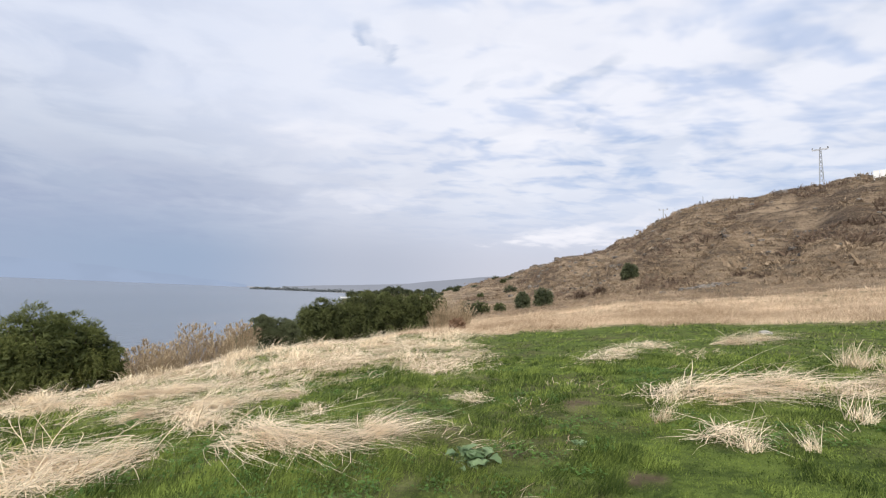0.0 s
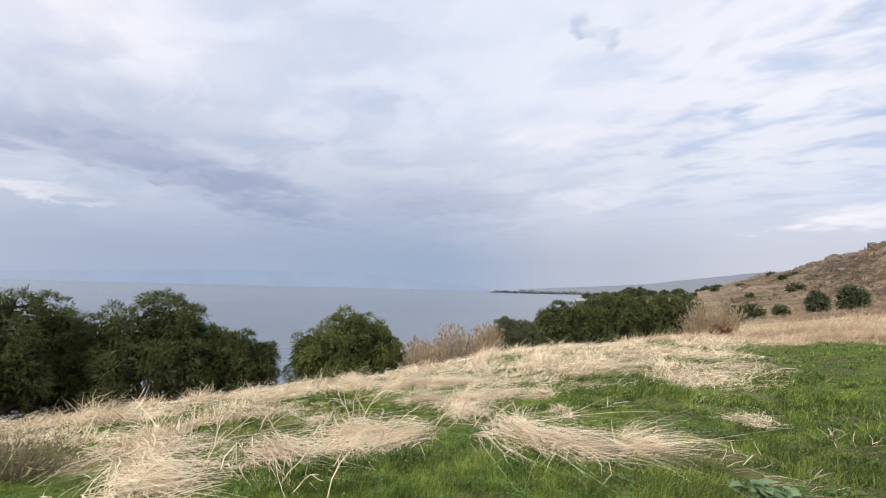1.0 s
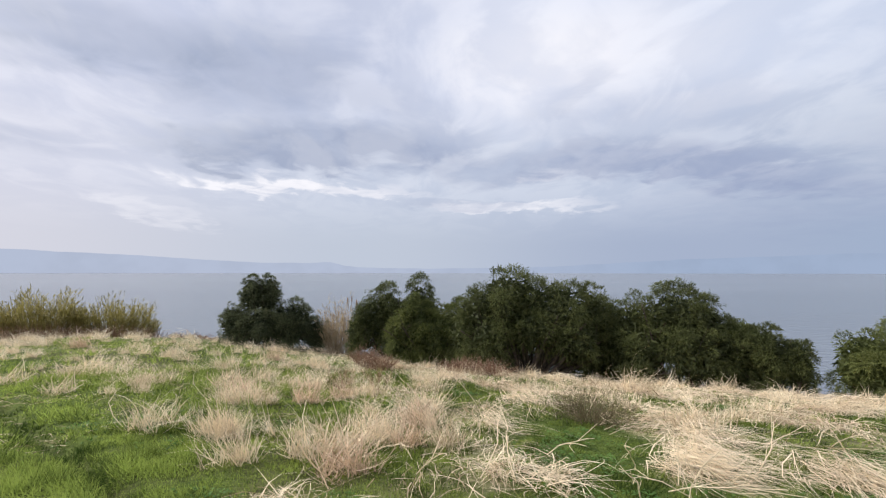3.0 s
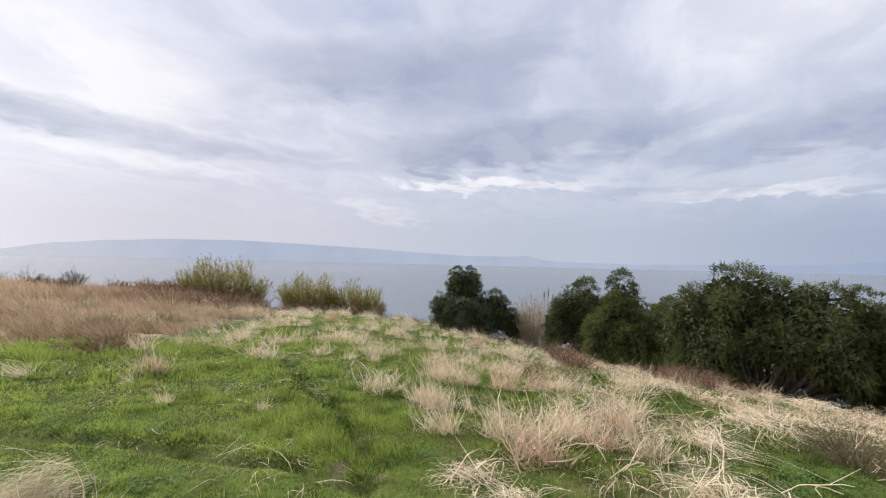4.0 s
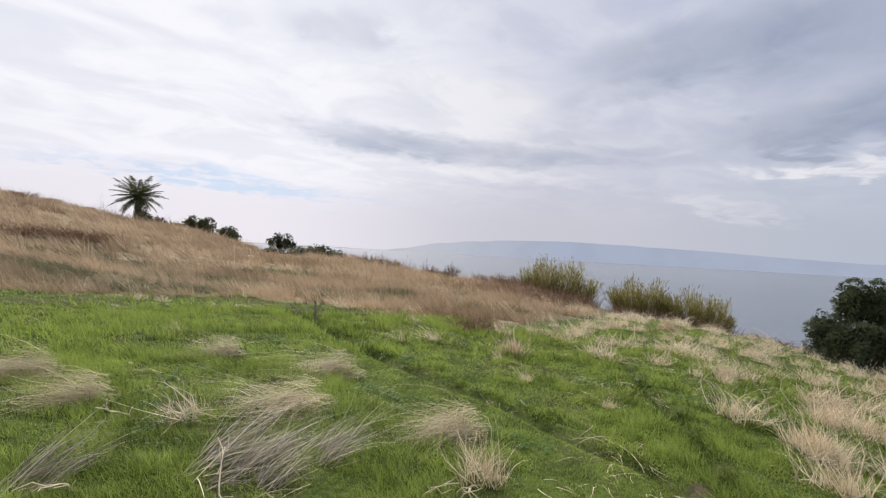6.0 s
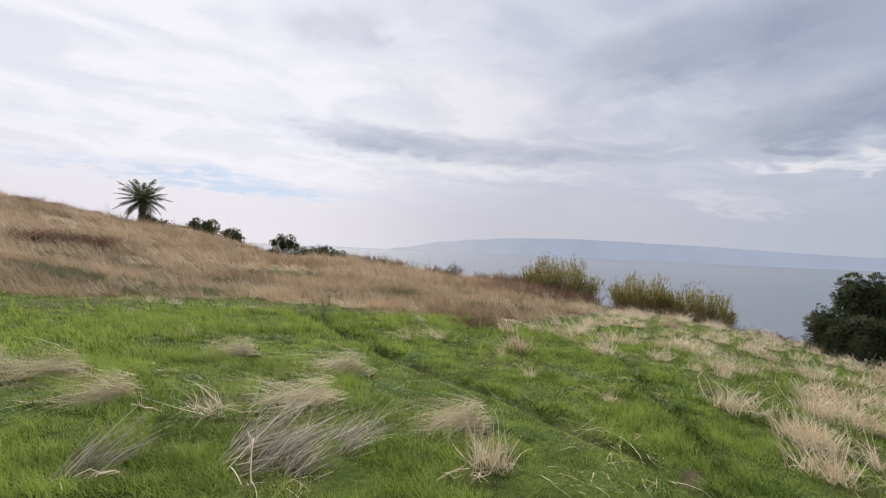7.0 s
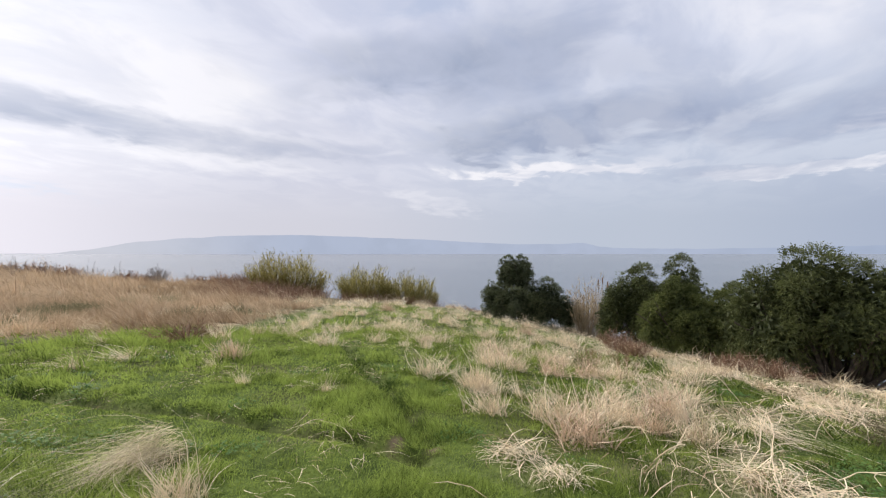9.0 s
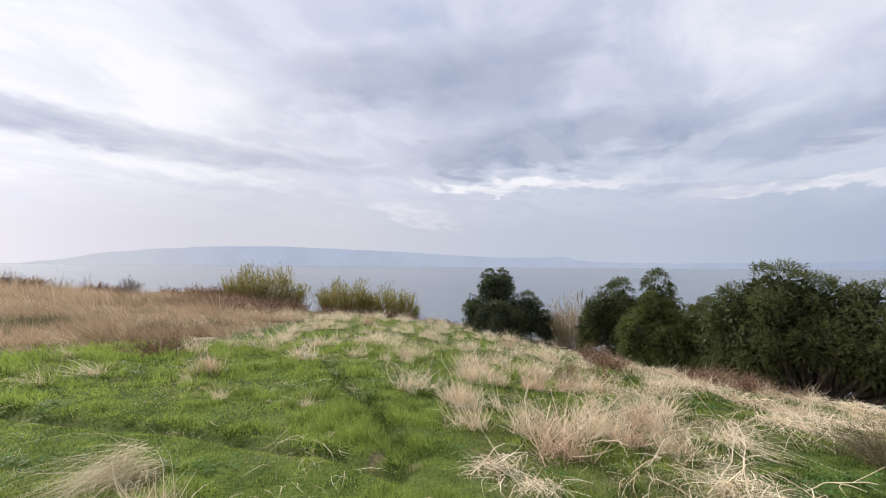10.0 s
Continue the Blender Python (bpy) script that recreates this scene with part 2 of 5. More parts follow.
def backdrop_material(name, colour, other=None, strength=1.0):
    """Glowing distance with the haze painted into its colour; other: its tone in the north-west."""
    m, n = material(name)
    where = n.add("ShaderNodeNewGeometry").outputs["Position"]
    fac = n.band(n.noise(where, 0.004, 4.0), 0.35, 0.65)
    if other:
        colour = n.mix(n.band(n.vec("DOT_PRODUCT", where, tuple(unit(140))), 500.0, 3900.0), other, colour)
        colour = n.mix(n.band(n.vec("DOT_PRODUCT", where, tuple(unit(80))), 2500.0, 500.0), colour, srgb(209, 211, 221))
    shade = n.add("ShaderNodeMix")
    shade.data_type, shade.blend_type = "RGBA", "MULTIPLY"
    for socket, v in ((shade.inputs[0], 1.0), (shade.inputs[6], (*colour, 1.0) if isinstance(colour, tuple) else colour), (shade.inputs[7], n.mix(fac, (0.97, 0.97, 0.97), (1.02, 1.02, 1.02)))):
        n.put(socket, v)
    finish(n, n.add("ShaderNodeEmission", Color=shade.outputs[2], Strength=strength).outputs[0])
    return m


GROUND = ground_material()
LAKE = water_material()
GRASS = plant_material("green_grass", (0.038, 0.068, 0.013), (0.395, 0.490, 0.112), through_light=0.5, noise_scale=0.8, patchy=0.25)
STRAW = plant_material("dry_straw", (0.31, 0.210, 0.122), (0.96, 0.83, 0.615), rough=0.55, through_light=0.2, noise_scale=1.2)
HAY = plant_material("yellow_grey_hay", (0.21, 0.165, 0.095), (0.80, 0.68, 0.43), rough=0.6, through_light=0.2, noise_scale=1.2)
GREY_HAY = plant_material("weathered_grey_hay", (0.115, 0.092, 0.082), (0.78, 0.69, 0.50), rough=0.6, through_light=0.15, noise_scale=1.2)
PINK_STRAW = plant_material("reddish_dry_straw", (0.29, 0.185, 0.115), (0.90, 0.71, 0.53), rough=0.6, through_light=0.2, noise_scale=1.2)
GOLD = plant_material("golden_dry_grass", (0.25, 0.175, 0.105), (0.80, 0.635, 0.455), rough=0.7, through_light=0.25, noise_scale=0.25)
HILL_GRASS = plant_material("brown_hill_grass", (0.15, 0.108, 0.070), (0.44, 0.335, 0.225), rough=0.8, through_light=0.15, noise_scale=0.1)
TAMARISK = plant_material("tamarisk_leaves", (0.036, 0.046, 0.017), (0.195, 0.218, 0.080), noise_scale=0.9)
TAMARISK_LIGHT = plant_material("light_tamarisk_leaves", (0.044, 0.058, 0.018), (0.235, 0.262, 0.084), noise_scale=0.9)
DARK_LEAF = plant_material("dark_leaves", (0.030, 0.040, 0.020), (0.200, 0.222, 0.115), noise_scale=0.9)
CANE = plant_material("giant_cane", (0.13, 0.115, 0.032), (0.46, 0.40, 0.14), noise_scale=0.8)
OLIVE = plant_material("dull_olive_grass", (0.085, 0.095, 0.045), (0.27, 0.265, 0.16), noise_scale=0.8)
REED = plant_material("dry_reed", (0.27, 0.205, 0.13), (0.56, 0.455, 0.31), noise_scale=0.8)
RUST = plant_material("rusty_brown_shrub", (0.17, 0.100, 0.060), (0.44, 0.290, 0.190), noise_scale=1.0)
SCRUB = plant_material("hill_scrub_twigs", (0.105, 0.074, 0.052), (0.30, 0.215, 0.150), noise_scale=0.3)
GREY_TWIG = plant_material("grey_twigs", (0.10, 0.085, 0.075), (0.24, 0.20, 0.17), through_light=0.1)
# leaf colour paled and greyed to stand for the haze over the cape
HAZED_TREE = plant_material("hazed_tree_leaves", (0.20, 0.225, 0.235), (0.34, 0.365, 0.37), noise_scale=0.05)
BROAD_LEAF = plant_material("broad_green_leaf", (0.045, 0.105, 0.018), (0.15, 0.26, 0.060), noise_scale=5.0)
WEED_LEAF = plant_material("grey_green_weed_leaf", (0.10, 0.165, 0.07), (0.27, 0.37, 0.19), noise_scale=5.0)
DEAD = plant_material("dead_brown_twigs", (0.130, 0.072, 0.046), (0.40, 0.250, 0.165), through_light=0.1)
DULL_TWIG = plant_material("olive_brown_twigs", (0.085, 0.068, 0.036), (0.27, 0.215, 0.125), through_light=0.1)
BARK = solid_material("bark", (0.040, 0.031, 0.024), (0.105, 0.083, 0.064), 0.95, 6.0, 0.8)
PALM_LEAF = plant_material("palm_leaf", (0.035, 0.045, 0.018), (0.12, 0.135, 0.06), noise_scale=1.5)
ROCK = solid_material("basalt_rock", (0.060, 0.053, 0.047), (0.25, 0.22, 0.185), 0.9, 1.2, 0.8)
PALE_STONE = solid_material("pale_stone", (0.22, 0.22, 0.21), (0.42, 0.42, 0.40), 0.9, 4.0, 0.6)
STEEL = solid_material("galvanised_steel", (0.34, 0.35, 0.36), (0.46, 0.47, 0.48), 0.5, 4.0, 0.1, 0.7)
WHITE = solid_material("white_paint", (0.70, 0.70, 0.68), (0.82, 0.82, 0.80), 0.7, 1.0, 0.1)
# hills that glow in tones with the haze already mixed in
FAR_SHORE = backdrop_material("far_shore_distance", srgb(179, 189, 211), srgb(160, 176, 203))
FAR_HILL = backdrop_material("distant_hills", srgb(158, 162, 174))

# ---- the lie of the land ----
# Stations round the meadow (degrees to the left of north), with distance and height of its edge,
# of the dry belt or bank beyond, of the hill's foot or the shore, and of the ridge or the lake bed.
STATION = (-180, -168, -156, -120, -80, -46, -34, -28, -22, -13, -6, 3, 12, 18, 25, 36, 50, 70, 90, 105, 116, 130, 146, 157, 170)
EDGE_R = (16, 16, 17, 18, 22, 25, 25, 25, 25, 24, 24, 24, 25, 23, 20, 17, 16.5, 16.5, 17, 21, 25, 30, 14, 14, 15)
EDGE_Z = (-.2, -.15, .1, .9, 1.4, 1.4, .86, .6, .3, -.2, -.55, -.6, -1.2, -1.3, -1.46, -1.7, -2.0, -2.25, -2.1, -2.3, -1.98, -1.6, -.5, -.4, -.37)
BELT_R = (30, 30, 32, 35, 42, 45, 50, 52, 55, 60, 45, 45, 42, 36, 27, 22, 21, 21, 22, 27, 31, 36, 38, 42, 48)
BELT_Z = (.2, .9, 2.0, 4.0, 3.5, 3.0, 2.3, 1.9, 1.6, 0.0, -1.0, -2.2, -3.2, -3.4, -3.0, -3.2, -3.3, -3.4, -3.3, -3.1, -3.0, -2.4, -1.3, -.75, .5)
FOOT_R = (55, 60, 65, 70, 70, 70, 75, 77, 80, 90, 130, 110, 100, 60, 36, 32, 30, 30, 31, 36, 40, 46, 52, 60, 70)
FOOT_Z = (1.3, 3.2, 5.5, 10, 7, 6, 5, 4, 2.9, 1.1, .9, -1.5, -3.9, -5.2, -5.4, -5.4, -5.4, -5.4, -5.4, -5.4, -5.4, -5.4, -5.0, -5.0, -4.5)
RIDGE_R = (90, 90, 95, 140, 150, 150, 150, 155, 160, 190, 330, 330, 330, 120, 60, 50, 45, 45, 46, 50, 55, 62, 70, 80, 100)
RIDGE_Z = (-4, 3.0, 6.4, 25, 34, 34.5, 32.6, 33.2, 18.2, 17.8, 12.6, -1.5, -4.7, -7, -7, -7, -7, -7, -7, -7, -7, -7, -7, -7, -7)
FAR_Z = (-7, -7, 6.4, 30, 40, 40, 35, 32, 24, 18, 10, -2, -5.6, -7, -7, -7, -7, -7, -7, -7, -7, -7, -7, -7, -7)


def lattice(x, y, seed):
    h = np.sin(x * 127.1 + y * 311.7 + seed * 74.7) * 43758.5453
    return h - np.floor(h)


def value_noise(x, y, seed=0):
    xi, yi = np.floor(x), np.floor(y)
    u, v = x - xi, y - yi
    u, v = u * u * (3 - 2 * u), v * v * (3 - 2 * v)
    a, b = lattice(xi, yi, seed), lattice(xi + 1, yi, seed)
    c, d = lattice(xi, yi + 1, seed), lattice(xi + 1, yi + 1, seed)
    return (a + (b - a) * u) * (1 - v) + (c + (d - c) * u) * v - 0.5


def smooth(v, low, high):
    s = np.clip((v - low) / (high - low), 0, 1)
    return s * s * (3 - 2 * s)


ROUND = np.arange(-180, 181, 1.0)


def ring(values, blur=2.5):
    a = np.array(STATION + (180,), float)
    v = np.array(tuple(values) + (values[0],), float)
    dense = np.interp(ROUND[:-1], a, v)
    k = np.exp(-0.5 * (np.arange(-8, 9) / blur) ** 2)
    k /= k.sum()
    dense = sum(w * np.roll(dense, s) for w, s in zip(k, range(-8, 9)))
    return np.append(dense, dense[0])


RINGS = [(ring(r), ring(z)) for r, z in ((EDGE_R, EDGE_Z), (BELT_R, BELT_Z), (FOOT_R, FOOT_Z), (RIDGE_R, RIDGE_Z), ((1200,) * 25, FAR_Z))]
SLOPE_X, SLOPE_Y = 0.085, -0.012


def polar(x, y):
    return np.degrees(np.arctan2(-x, y)), np.hypot(x, y)


def edge_of(az):
    return np.interp(az, ROUND, RINGS[0][0])


# the two wheel ruts: far end, bend and near end in the meadow
RUTS = (((-1.0, -14.0), (-1.2, -12.3), (-1.66, -9.6), (-2.12, -7.0), (-2.4, -5.8), (-2.74, -4.75), (-3.02, -3.85), (-3.25, -3.1), (-3.25, -2.3)), ((-7.4, -7.3), (-5.95, -5.4), (-5.2, -4.35), (-4.65, -3.65), (-4.15, -3.05), (-3.6, -2.45)))


def rut_depth(x, y):
    depth = np.zeros_like(x)
    for line, deep in zip(RUTS, (1.0, 0.6)):
        for (ax, ay), (bx, by) in zip(line, line[1:]):
            dx, dy = bx - ax, by - ay
            s = np.clip(((x - ax) * dx + (y - ay) * dy) / (dx * dx + dy * dy), 0, 1)
            gap = np.hypot(x - ax - s * dx, y - ay - s * dy)
            depth = np.maximum(depth, deep * np.exp(-(gap / (0.085 + 0.007 * np.hypot(x, y))) ** 2))
    return depth


def height(x, y):
    x, y = np.asarray(x, float), np.asarray(y, float)
    az, r = polar(x, y)
    rr = [np.zeros_like(r)] + [np.interp(az, ROUND, a) for a, _ in RINGS] + [np.full_like(r, 5000.0)]
    zz = [np.zeros_like(r)] + [np.interp(az, ROUND, z) for _, z in RINGS]
    zz.append(zz[-1])
    a = np.radians(az)
    slope = [(zz[i + 1] - zz[i]) / (rr[i + 1] - rr[i]) for i in range(len(rr) - 1)]
    tang = [-SLOPE_X * np.sin(a) + SLOPE_Y * np.cos(a)]
    for i in range(1, len(rr) - 1):
        p, q = slope[i - 1], slope[i]
        tang.append(np.where(p * q > 0, 2 * p * q / (p + q + np.where(p + q == 0, 1e-9, 0)), 0.0))
    tang.append(np.zeros_like(r))
    z = np.zeros_like(r)
    for i in range(len(rr) - 1):
        w = rr[i + 1] - rr[i]
        s = np.clip((r - rr[i]) / w, 0, 1)
        here = (2 * s**3 - 3 * s**2 + 1) * zz[i] + (s**3 - 2 * s**2 + s) * w * tang[i] + (3 * s**2 - 2 * s**3) * zz[i + 1] + (s**3 - s**2) * w * tang[i + 1]
        z = np.where((r >= rr[i]) & (r <= rr[i + 1]), here, z)
    # small unevenness near by, gullies and ledges on the hillside
    z = z + 0.06 * value_noise(x / 1.7, y / 1.7, 1) * smooth(r, 1, 4) + 0.045 * value_noise(x / 0.45, y / 0.45, 2)
    z = z + 0.35 * value_noise(x / 6, y / 6, 3) * smooth(r, 14, 30) * smooth(z, -4.6, -3.0)
    steep = hill_weight(x, y, z)
    z = z + steep * (3.0 * value_noise(x / 17, y / 17, 4) + 2.2 * np.abs(value_noise(x / 8, y / 8, 5)) + 1.3 * value_noise(x / 3.6, y / 3.6, 6) + 1.6 * np.abs(value_noise(az / 1.7, r / 60, 7)) + 4.6 * np.abs(value_noise((az + 0.11 * r) / 4.6, r / 90, 9)) + 1.2 * value_noise((az + 0.09 * r) / 0.9, r / 26, 8) - 1.5)
    # the flat cape across the bay
    along = np.clip((az - 4) / 20.5, 0, 1)
    cape = np.exp(-((r - 1280 - 60 * along) / (95 - 70 * along)) ** 2) * smooth(az, 2, 8) * smooth(az, 24.9, 22.5)
    z = np.maximum(z, -7 + 3.4 * cape)
    return z - 0.16 * rut_depth(x, y)


def hill_weight(x, y, z):
    az, r = polar(x, y)
    foot = np.interp(az, ROUND, RINGS[2][0])
    return smooth(r, foot * 0.92, foot * 1.25) * smooth(az, 1, -6) * smooth(az, -110, -80) * smooth(z, 0.8, 4)


def ground_at(x, y):
    return float(height(np.array([x]), np.array([y]))[0])


def at(az, r, sink=0.0):
    """The place on the ground in that direction and distance."""
    d = unit(az)
    return Vector((d.x * r, d.y * r, ground_at(d.x * r, d.y * r) - sink))


# ---- mesh helpers ----
def mesh_from(name, verts, faces, mat, tint=None, flat=False):
    """A mesh from arrays: verts (n, 3), faces (m, 3 or 4)."""
    me = bpy.data.meshes.new(name)
    verts, faces = np.asarray(verts, np.float32), np.asarray(faces, np.int32)
    k = faces.shape[1]
    me.vertices.add(len(verts))
    me.vertices.foreach_set("co", verts.ravel())
    me.loops.add(faces.size)
    me.loops.foreach_set("vertex_index", faces.ravel())
    me.polygons.add(len(faces))
    me.polygons.foreach_set("loop_start", np.arange(0, faces.size, k, dtype=np.int32))
    me.polygons.foreach_set("use_smooth", np.full(len(faces), not flat))
    if tint is not None:
        layer = me.attributes.new("tint", "FLOAT", "POINT")
        layer.data.foreach_set("value", np.asarray(tint, np.float32))
    me.materials.append(mat)
    me.update(calc_edges=True)
    return me


def part(name, me, parent, label=""):
    ob = new(name, me)
    ob.parent = parent
    return tagged(ob, label) if label else ob


class Pile:
    """Gathers pieces of one mesh."""

    def __init__(self):
        self.v, self.f, self.t, self.n = [], [], [], 0

    def add(self, verts, faces, tint):
        verts, faces = np.asarray(verts, float), np.asarray(faces, int)
        self.v.append(verts)
        self.f.append(faces + self.n)
        self.t.append(np.broadcast_to(np.asarray(tint, float), (len(verts),)))
        self.n += len(verts)
        return self

    def tube(self, points, radii, sides=6, tint=0.5):
        p = np.asarray(points, float)
        d = np.gradient(p, axis=0)
        d /= np.linalg.norm(d, axis=1)[:, None] + 1e-9
        ref = np.where(np.abs(d[:, 2:3]) > 0.9, np.array([[1.0, 0, 0]]), np.array([[0, 0, 1.0]]))
        u = np.cross(d, ref)
        u /= np.linalg.norm(u, axis=1)[:, None] + 1e-9
        w = np.cross(d, u)
        a = np.linspace(0, 2 * np.pi, sides, endpoint=False)
        rad = np.broadcast_to(np.asarray(radii, float), (len(p),))
        v = p[:, None] + rad[:, None, None] * (np.cos(a)[None, :, None] * u[:, None] + np.sin(a)[None, :, None] * w[:, None])
        i, j = np.meshgrid(np.arange(len(p) - 1), np.arange(sides), indexing="ij")
        k = (j + 1) % sides
        f = np.stack([i * sides + j, i * sides + k, (i + 1) * sides + k, (i + 1) * sides + j], -1).reshape(-1, 4)
        return self.add(v.reshape(-1, 3), f, tint)

    def box(self, low, high, tint=0.5):
        (a, b, c), (d, e, g) = low, high
        v = [(a, b, c), (d, b, c), (d, e, c), (a, e, c), (a, b, g), (d, b, g), (d, e, g), (a, e, g)]
        return self.add(v, [(0, 3, 2, 1), (4, 5, 6, 7), (0, 1, 5, 4), (1, 2, 6, 5), (2, 3, 7, 6), (3, 0, 4, 7)], tint)

    def mesh(self, name, mat, flat=False):
        return mesh_from(name, np.concatenate(self.v), np.concatenate(self.f), mat, np.concatenate(self.t), flat)


def ribbons(base, way, length, width, droop, rng, segs=3, tint=None, twist=None):
    """Blades or stems: n tapering ribbons from base along way, bending down by droop. Returns verts, faces, tint."""
    n = len(base)
    way = way / (np.linalg.norm(way, axis=1)[:, None] + 1e-9)
    side = np.cross(way, np.array([0, 0, 1.0])) + rng.normal(0, 0.25, (n, 3))
    side /= np.linalg.norm(side, axis=1)[:, None] + 1e-9
    s = np.linspace(0, 1, segs + 1)
    length, width, droop = (np.broadcast_to(np.asarray(q, float), (n,)) for q in (length, width, droop))
    mid = base[:, None] + way[:, None] * (length[:, None] * s[None])[..., None]
    mid[..., 2] -= (droop * length)[:, None] * s[None] ** 2
    if twist is not None:
        mid = mid + twist[:, None] * (np.sin(s * 3.0)[None, :, None] * length[:, None, None])
    half = width[:, None] * (1 - 0.85 * s[None] ** 1.5) * 0.5
    v = np.stack([mid - side[:, None] * half[..., None], mid + side[:, None] * half[..., None]], 2).reshape(-1, 3)
    k = np.arange(n)[:, None] * (2 * (segs + 1)) + 2 * np.arange(segs)[None]
    f = np.stack([k, k + 1, k + 3, k + 2], -1).reshape(-1, 4)
    tint = rng.random(n) if tint is None else tint
    return v, f, np.repeat(tint, 2 * (segs + 1))


def blades(base, way, length, width, rng, tint=None):
    """Single pointed blades, one triangle each."""
    n = len(base)
    way = way / (np.linalg.norm(way, axis=1)[:, None] + 1e-9)
    side = np.cross(way, rng.normal(0, 1, (n, 3)) * [1, 1, 0.3])
    side /= np.linalg.norm(side, axis=1)[:, None] + 1e-9
    half = side * np.broadcast_to(np.asarray(width, float) * 0.5, (n,))[:, None]
    tip = base + way * np.broadcast_to(np.asarray(length, float), (n,))[:, None]
    v = np.stack([base - half, base + half, tip], 1).reshape(-1, 3)
    return v, np.arange(3 * n).reshape(-1, 3), np.repeat(rng.random(n) if tint is None else tint, 3)


# ---- ground sheet, lake, far shore ----
def build_ground():
    az = np.radians(np.concatenate([np.arange(-56, 212, 0.6), np.arange(212, 304, 2.0)]))
    rr = [0.01, 0.2, 0.4]
    while rr[-1] < 4950:
        r = rr[-1]
        rr.append(r * 1.04 if r < 50 else r + 1.5 if r < 215 else r * 1.08)
    rr = np.array(rr)
    r, a = np.meshgrid(rr, az, indexing="ij")
    x, y = -np.sin(a) * r, np.cos(a) * r
    z = height(x.ravel(), y.ravel())
    v = np.stack([x.ravel(), y.ravel(), z], -1)
    n, m = len(rr), len(az)
    i, j = np.meshgrid(np.arange(n - 1), np.arange(m), indexing="ij")
    k = (j + 1) % m
    f = np.stack([i * m + j, i * m + k, (i + 1) * m + k, (i + 1) * m + j], -1).reshape(-1, 4)
    me = mesh_from("ground", v, f, GROUND)
    green, straw, belt, hill = cover_of(v[:, 0], v[:, 1], v[:, 2])
    layer = me.attributes.new("cover", "FLOAT_COLOR", "POINT")
    layer.data.foreach_set("color", np.stack([green, straw, belt, np.ones_like(green)], -1).astype(np.float32).ravel())
    layer = me.attributes.new("hillside", "FLOAT", "POINT")
    layer.data.foreach_set("value", hill.astype(np.float32))
    tagged(new("ground", me), "grassy meadow sloping to the lake under a dry hillside", "ground", kind="structure")


def straw_density(x, y):
    """How thickly dry straw lies: a belt on the lake side of the meadow, patches within it."""
    az, r = polar(x, y)
    e = edge_of(az)
    patch = value_noise(x / 1.6, y / 1.6, 11) + 0.5 * value_noise(x / 0.7, y / 0.7, 12)
    west = smooth(az, 14, 32) * smooth(az, 122, 96)
    belt = west * smooth(r / e + 0.12 * smooth(az, 62, 40) * -1.0, 0.40, 0.62) * (1 - 0.6 * smooth(az, 84, 104))
    north = smooth(az, -9, 2) * smooth(az, 34, 22) * smooth(r, 8.5, 12.5) * smooth(r, 27, 24)
    near = smooth(az, 40, 56) * smooth(az, 122, 100) * smooth(patch, 0.06, 0.24) * 0.6 * (1 - 0.4 * smooth(az, 78, 96))
    south = smooth(az, 92, 112) * smooth(az, 152, 132) * smooth(patch, 0.06, 0.26) * 0.3 * smooth(r, 3, 6)
    rim = smooth(az, 100, 118) * smooth(az, 160, 140) * smooth(r, 21, 28) * 0.25
    return smooth(r, 2.2, 3.6) * np.clip(np.maximum.reduce([belt * np.maximum(1.35 * smooth(patch, -0.12, 0.18), 1.2 * smooth(r / e, 0.80, 0.95)), north * (0.4 + 1.2 * smooth(patch, -0.2, 0.2)), near, south, rim]), 0, 1)


def belt_weight(x, y):
    """The standing golden grass beyond the meadow."""
    az, r = polar(x, y)
    e = edge_of(az) * (1 + 0.10 * value_noise(az / 3.0, r / 9.0, 21))
    inland = np.maximum(smooth(az, 9, 1), smooth(az, 134, 147))
    return smooth(r / e, 0.93, 1.06) * inland


# x, y, half length, half depth of duller, greener patches on the southern slope
DULL = ((5.8, -23.7, 2.6, 0.8), (5.2, -19.6, 2.8, 0.6), (3.0, -17.2, 3.2, 0.8), (1.2, -21.1, 2.2, 0.6), (-1.5, -25.5, 2.2, 1.1), (7.9, -20.9, 1.8, 0.6), (0.1, -19.3, 1.8, 0.7), (-2.8, -18.5, 1.6, 0.8), (-6.0, -18.7, 1.8, 1.1), (-3.6, -16.4, 1.6, 0.6), (-9.5, -20.5, 1.5, 0.8), (-8.6, -15.5, 1.6, 0.7))


def dull_weight(x, y):
    w = np.zeros_like(x)
    for px, py, long_, deep in DULL:
        w = np.maximum(w, np.exp(-(((x - px) / long_) ** 2 + ((y - py) / deep) ** 2)))
    az, r = polar(x, y)
    south = smooth(np.abs(az), 130, 145)
    return south * smooth(w + 0.45 * value_noise(x / 1.7, y / 0.8, 93) + 0.35 * value_noise(x / 0.5, y / 0.5, 94), 0.22, 0.50)


BARE_SOIL = ((1.86, 3.9, 0.20), (0.85, 4.7, 0.13), (2.1, 6.6, 0.28), (2.6, 5.0, 0.16), (-3.4, -2.7, 0.13), (-3.55, -2.3, 0.12), (0.2, 5.6, 0.12))


def soil_weight(x, y):
    w = np.zeros_like(x)
    for px, py, size in BARE_SOIL:
        w = np.maximum(w, np.exp(-(((x - px) / size) ** 2 + ((y - py) / (0.7 * size)) ** 2)))
    return smooth(w + 0.5 * value_noise(x / 0.12, y / 0.12, 91), 0.25, 0.7)


